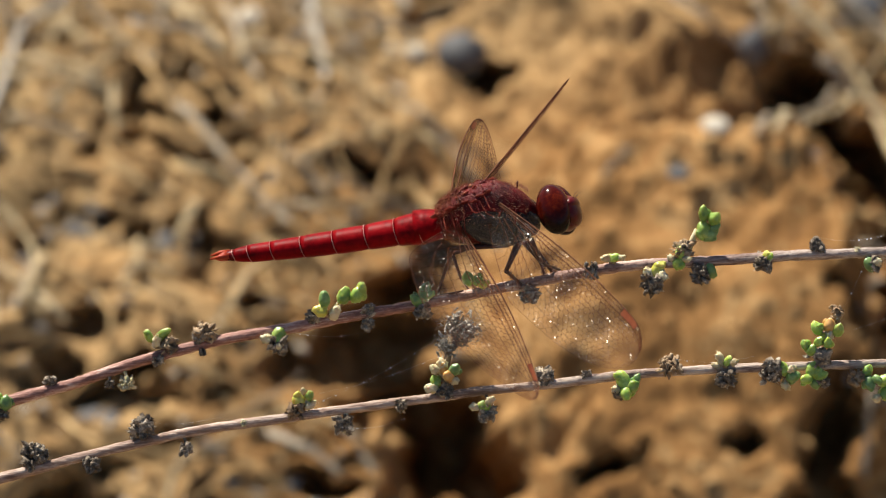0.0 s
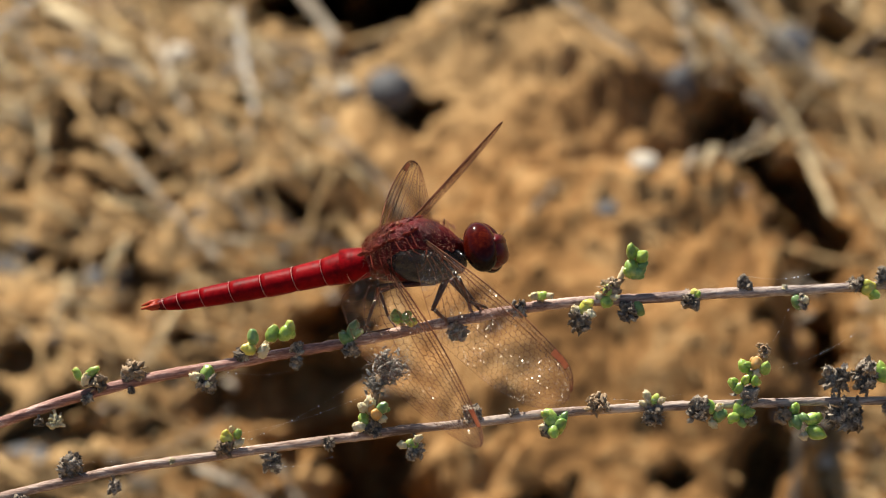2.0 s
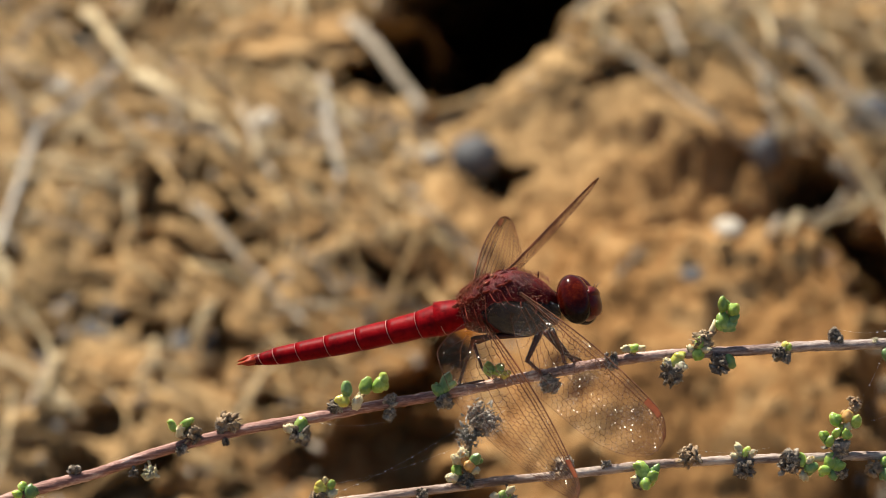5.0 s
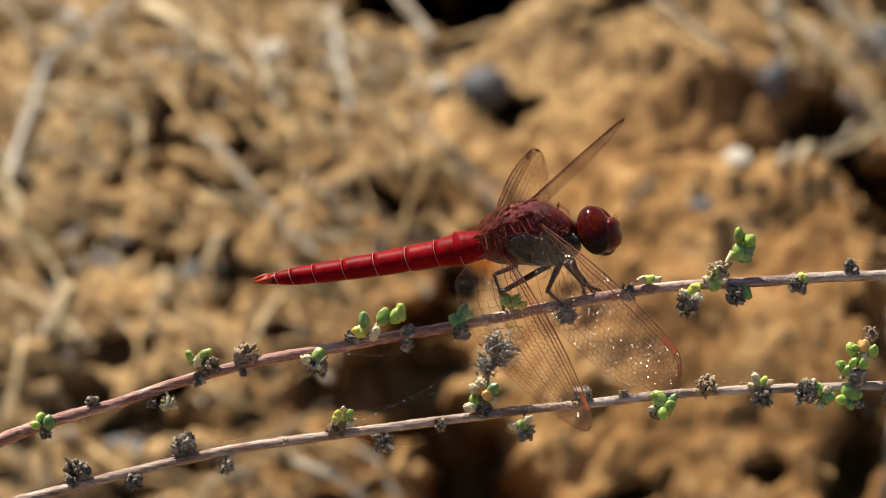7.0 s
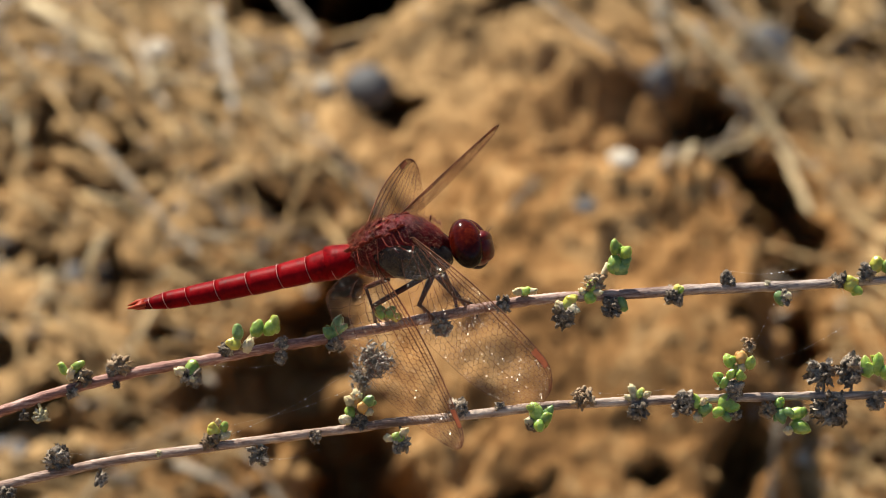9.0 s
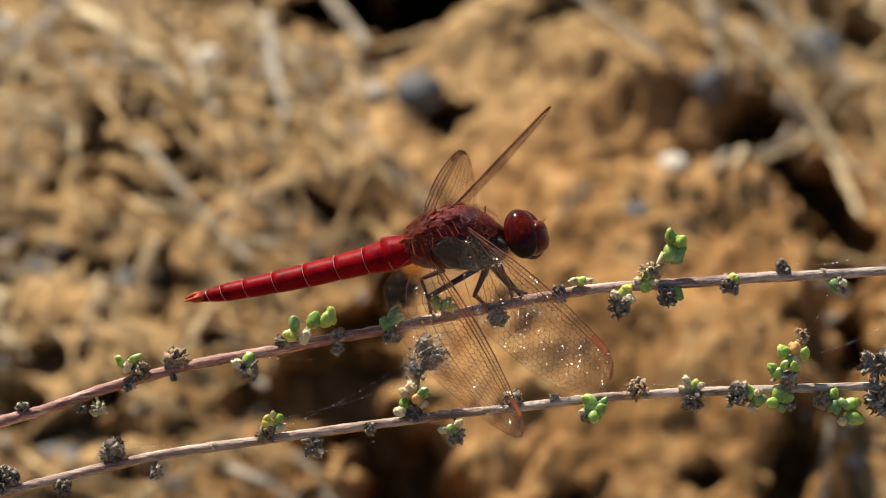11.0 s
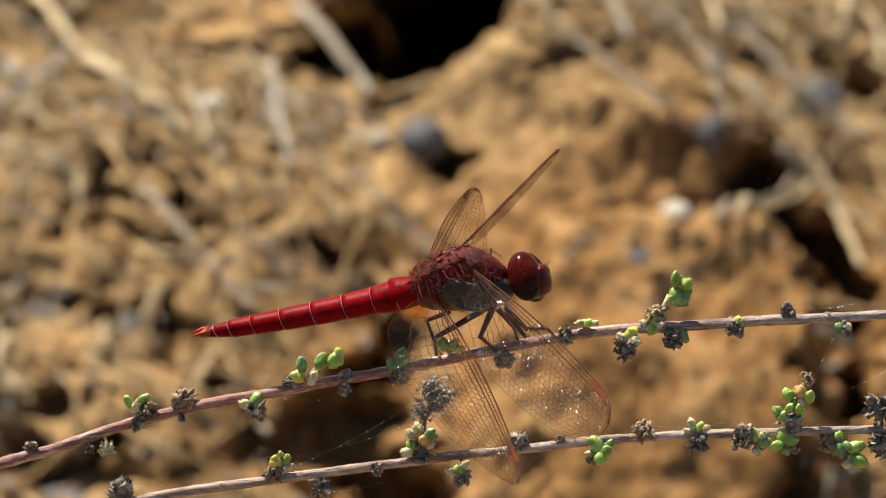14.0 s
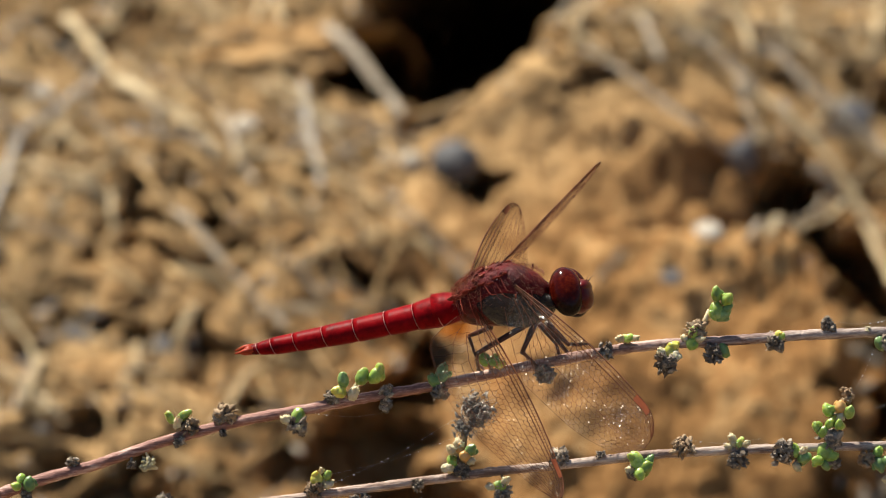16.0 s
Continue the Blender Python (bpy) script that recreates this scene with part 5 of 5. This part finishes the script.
def wing_pose(root, tip, toward, chord, length, hind):
    """The wing's pose in body space, from its root, its tip on the sheet and the rough way of its chord."""
    du, dv = tip[0] - root[0], tip[1] - root[1]
    dw = math.sqrt(max(1.0, (1 + TIP[hind] ** 2) * length ** 2 - du * du - dv * dv)) * toward
    d = Vector((du, dv, dw)).normalized()
    c = Vector(chord)
    c = (c - d * c.dot(d)).normalized()
    lean = math.atan(TIP[hind])
    x = d * math.cos(lean) - c * math.sin(lean)
    y = d * math.sin(lean) + c * math.cos(lean)
    m = (BODY_INV @ Matrix((x, y, x.cross(y))).transposed()).to_4x4()
    m.translation = inside(*root) * 0.001
    return m


abdomen = make_abdomen()
thorax = make_thorax()
head = make_head()
hind_leg = make_leg([(6.94, -5.91, 3.0), (1.77, -8.89, 2.4), (2.07, -11.14, -4.0), (4.51, -11.38, -0.6)], (0.35, 0.25, 0.17))
make_leg([(8.16, -5.42, 3.4), (6.70, -8.71, 3.6), (8.40, -10.35, 0.8), (9.38, -10.17, 0.5)], (0.35, 0.25, 0.17))
front_leg = make_leg([(9.25, -5.42, 3.4), (11.63, -7.91, 2.6), (13.94, -7.91, 0.6), (14.98, -8.95, 0.5)], (0.34, 0.23, 0.14))
make_leg([(3.41, -6.03, -1.0), (0.97, -7.00, -2.6), (1.89, -9.68, -2.0), (3.10, -11.38, -0.6)], (0.30, 0.22, 0.14), "thin orange-brown bristly leg")
make_leg([(8.58, -5.72, -1.0), (10.41, -7.85, -2.6), (10.72, -9.07, -1.2), (12.24, -9.68, -0.6)], (0.30, 0.22, 0.14))
make_leg([(9.38, -6.03, -0.6), (11.57, -8.77, -1.6), (12.24, -9.19, -0.8), (13.15, -9.56, -0.4)], (0.30, 0.22, 0.14))
near_fore = make_wing("forewing", 28.0, False, 1, FORE_FILM, "clear forewing with red-brown veins")
near_hind = make_wing("hindwing", 26.5, True, 1, HIND_FILM, "clear hindwing with an amber base")
far_fore = make_wing("forewing", 28.0, False, -1, FORE_FILM, "clear forewing with red-brown veins")
far_hind = make_wing("hindwing", 26.5, True, -1, HIND_FILM, "clear hindwing with an amber base")


def motions():
    """The twig sways; the wings, the abdomen and the head shift a little as the insect balances."""
    nf_root, nh_root = (5.17, -0.91, 5.0), (1.89, -4.08, 4.4)
    ff_root, fh_root = (3.77, 0.06, 1.2), (0.73, -1.40, 0.2)

    def stand(t):
        """How far the insect has shifted its weight along the twig, in millimetres."""
        return 0.17 + 0.20 * ease((t - 4.2) / 2.1) - 0.37 * ease((t - 9.2) / 2.1)

    def key(wing, root, toward, chord, length, hind, shift, *rows):
        walk(wing, [(t, wing_pose(root, (u + shift[0] - (0.0 if wing is far_hind else stand(t)), v + shift[1]), toward, chord, length, hind)) for t, u, v in rows])

    key(near_fore, nf_root, 1, (-4.8, -5.2, -1.6), 28.0, False, (-0.3, 0.25),
        (0.0, 20.75, -18.0), (1.1, 20.8, -18.0), (1.5, 21.3, -18.3), (4.2, 21.25, -18.15), (6.5, 21.2, -18.0), (7.0, 20.85, -18.75),
        (9.2, 20.7, -18.65), (11.3, 20.95, -18.35), (12.7, 21.0, -18.3), (13.0, 19.9, -19.05), (14.5, 20.15, -18.83), (16.0, 20.15, -18.83))
    key(near_hind, nh_root, 1, (-7.0, -0.5, 2.5), 26.5, True, (0.0, 0.0),
        (0.0, 9.6, -21.95), (1.2, 9.65, -22.0), (1.5, 11.55, -23.05), (3.0, 11.6, -23.2), (3.5, 11.85, -23.45), (4.2, 11.9, -23.3),
        (6.3, 11.95, -23.1), (7.0, 11.1, -23.4), (7.5, 10.85, -23.5), (9.2, 11.2, -23.75), (12.7, 11.3, -23.6), (13.0, 10.0, -24.0),
        (14.5, 10.35, -24.3), (16.0, 10.35, -24.3))
    key(far_fore, ff_root, -1, (-3.25, -4.75, -4.2), 28.0, False, (0.0, 0.0),
        (0.0, 13.0, 10.7), (1.2, 12.7, 10.5), (1.5, 13.8, 10.2), (3.5, 13.85, 10.15), (4.2, 14.0, 10.0), (6.3, 14.7, 9.6), (7.0, 15.1, 8.9), (7.5, 15.4, 9.1),
        (9.2, 15.2, 9.6), (11.3, 14.7, 10.8), (12.7, 14.5, 10.8), (13.0, 15.3, 10.75), (14.5, 14.95, 10.8), (16.0, 15.1, 11.1))
    key(far_hind, fh_root, -1, (3.4, -2.4, -5.6), 26.5, True, (0.0, 0.0),
        (0.0, 4.37, 6.84), (1.2, 4.2, 6.9), (1.5, 5.1, 6.45), (3.5, 5.13, 6.2), (4.2, 4.95, 6.3), (6.3, 5.84, 5.65), (7.0, 6.33, 5.98),
        (9.2, 6.45, 6.17), (12.7, 5.96, 6.37), (13.0, 7.03, 6.81), (14.5, 6.85, 6.85), (16.0, 6.75, 6.95))
    hinge = mm(-4.6, 0, 0)
    walk(abdomen, [(t, pose(hinge.x - 0.001 * stand(t), 0, 0, 0, a, 0)) for t, a in (
        (0.0, 3.4), (0.5, 3.3), (1.1, 3.4), (1.5, -1.0), (2.0, -0.2), (2.5, -0.2), (3.0, 0.8), (3.5, -2.2), (4.2, -1.5), (6.5, -1.2), (7.0, 2.6), (7.5, 1.2),
        (8.0, -0.7), (9.2, -1.3), (12.7, -1.2), (13.0, 0.8), (13.5, 0.7), (14.5, 0.0), (16.0, -0.2))])
    def step(leg, *rows):
        poses = [(t, leg_bend(leg[2], (ku, kv), (au, av))) for t, ku, kv, au, av in rows]
        walk(leg[0], [(t, m[0]) for t, m in poses])
        walk(leg[1], [(t, m[1]) for t, m in poses])

    step(hind_leg, (0.0, 0.79, -6.39, -0.67, -11.51), (6.5, 0.79, -6.39, -0.67, -11.51), (6.9, 1.77, -8.89, 2.07, -11.14), (16.0, 1.77, -8.89, 2.07, -11.14))
    step(front_leg, (0.0, 10.47, -7.98, 12.42, -8.71), (12.85, 10.47, -7.98, 12.42, -8.71), (13.0, 11.63, -7.91, 13.94, -7.91), (16.0, 11.63, -7.91, 13.94, -7.91))
    walk(head, [(t, pose(*mm(7.5 + dx, 0, -1.1), a, b, c)) for t, dx, a, b, c in (
        (0.0, 0.0, -37, 0, -6), (6.5, -0.05, -37, 0, -6), (12.9, -0.05, -37, 0, -6), (13.0, -0.15, 0, 6, 8), (13.2, -0.1, 2, -8, 8), (13.3, -0.15, -8, -2, 4), (13.4, -0.3, -37, 2, -8), (16.0, -0.3, -37, 2, -8))])
    # The twig sways under the insect: seconds, shift right and up in millimetres, turn in degrees, then the insect's own shift on it.
    sway = [
        (0.0, 0.07, 0.02, -0.24, 0.19, 0.04),
        (0.5, -0.02, -0.00, -0.19, 0.09, 0.02),
        (1.0, 0.02, 0.02, -0.18, 0.13, 0.08),
        (1.5, 0.10, 0.08, -0.20, 0.23, 0.08),
        (2.0, 0.11, 0.06, -0.20, 0.06, 0.07),
        (2.5, 0.02, 0.01, -0.18, 0.01, 0.01),
        (3.0, 0.04, 0.10, -0.14, 0.06, 0.10),
        (3.5, -0.03, 0.12, -0.18, 0.00, 0.15),
        (4.0, 0.01, 0.12, -0.18, 0.14, 0.06),
        (4.2, 0.06, 0.06, -0.06, 0.11, 0.11),
        (6.3, 0.01, -0.03, -0.08, 0.44, 0.09),
        (6.5, -0.05, -0.12, -0.14, 0.38, 0.13),
        (7.0, -0.07, -0.08, -0.03, 0.57, 0.15),
        (7.5, -0.01, -0.07, -0.13, 0.54, 0.13),
        (8.0, -0.11, -0.13, -0.15, 0.33, 0.01),
        (8.5, -0.05, -0.03, -0.05, 0.37, 0.01),
        (9.0, -0.14, -0.10, -0.13, 0.27, -0.02),
        (9.2, -0.06, -0.22, 0.14, 0.22, 0.08),
        (11.3, 0.06, 0.03, 0.13, 0.20, 0.02),
        (11.5, -0.07, 0.03, 0.17, 0.22, 0.09),
        (12.0, 0.02, 0.10, 0.14, 0.24, 0.11),
        (12.5, -0.03, -0.05, 0.32, 0.16, 0.10),
        (13.0, -0.02, 0.01, 0.21, 0.11, 0.10),
        (13.5, 0.07, -0.03, 0.31, 0.18, 0.00),
        (14.0, 0.01, 0.02, 0.21, 0.08, -0.01),
        (14.5, 0.01, -0.08, 0.28, 0.22, -0.10),
        (15.0, 0.00, -0.02, 0.33, 0.19, -0.07),
        (15.5, 0.01, -0.01, 0.20, 0.12, -0.01),
        (16.0, 0.05, 0.10, 0.20, 0.19, -0.05),
    ]
    pivot = S(5.0, -10.0)
    rest = {ob: ob.matrix_world.copy() if ob is dragonfly else Matrix.Translation(ob.location) for ob in (upper, dragonfly)}

    def swung(ob, u, v, a):
        turn = Matrix.Rotation(radians(a), 4, -AHEAD)
        return Matrix.Translation(pivot + (RIGHT * u + UP * v) * 0.001) @ turn @ Matrix.Translation(-pivot) @ rest[ob]

    walk(upper, [(t, swung(upper, u, v, a)) for t, u, v, a, bu, bv in sway])
    walk(dragonfly, [(t, swung(dragonfly, u + bu, v + bv, a)) for t, u, v, a, bu, bv in sway])



motions()
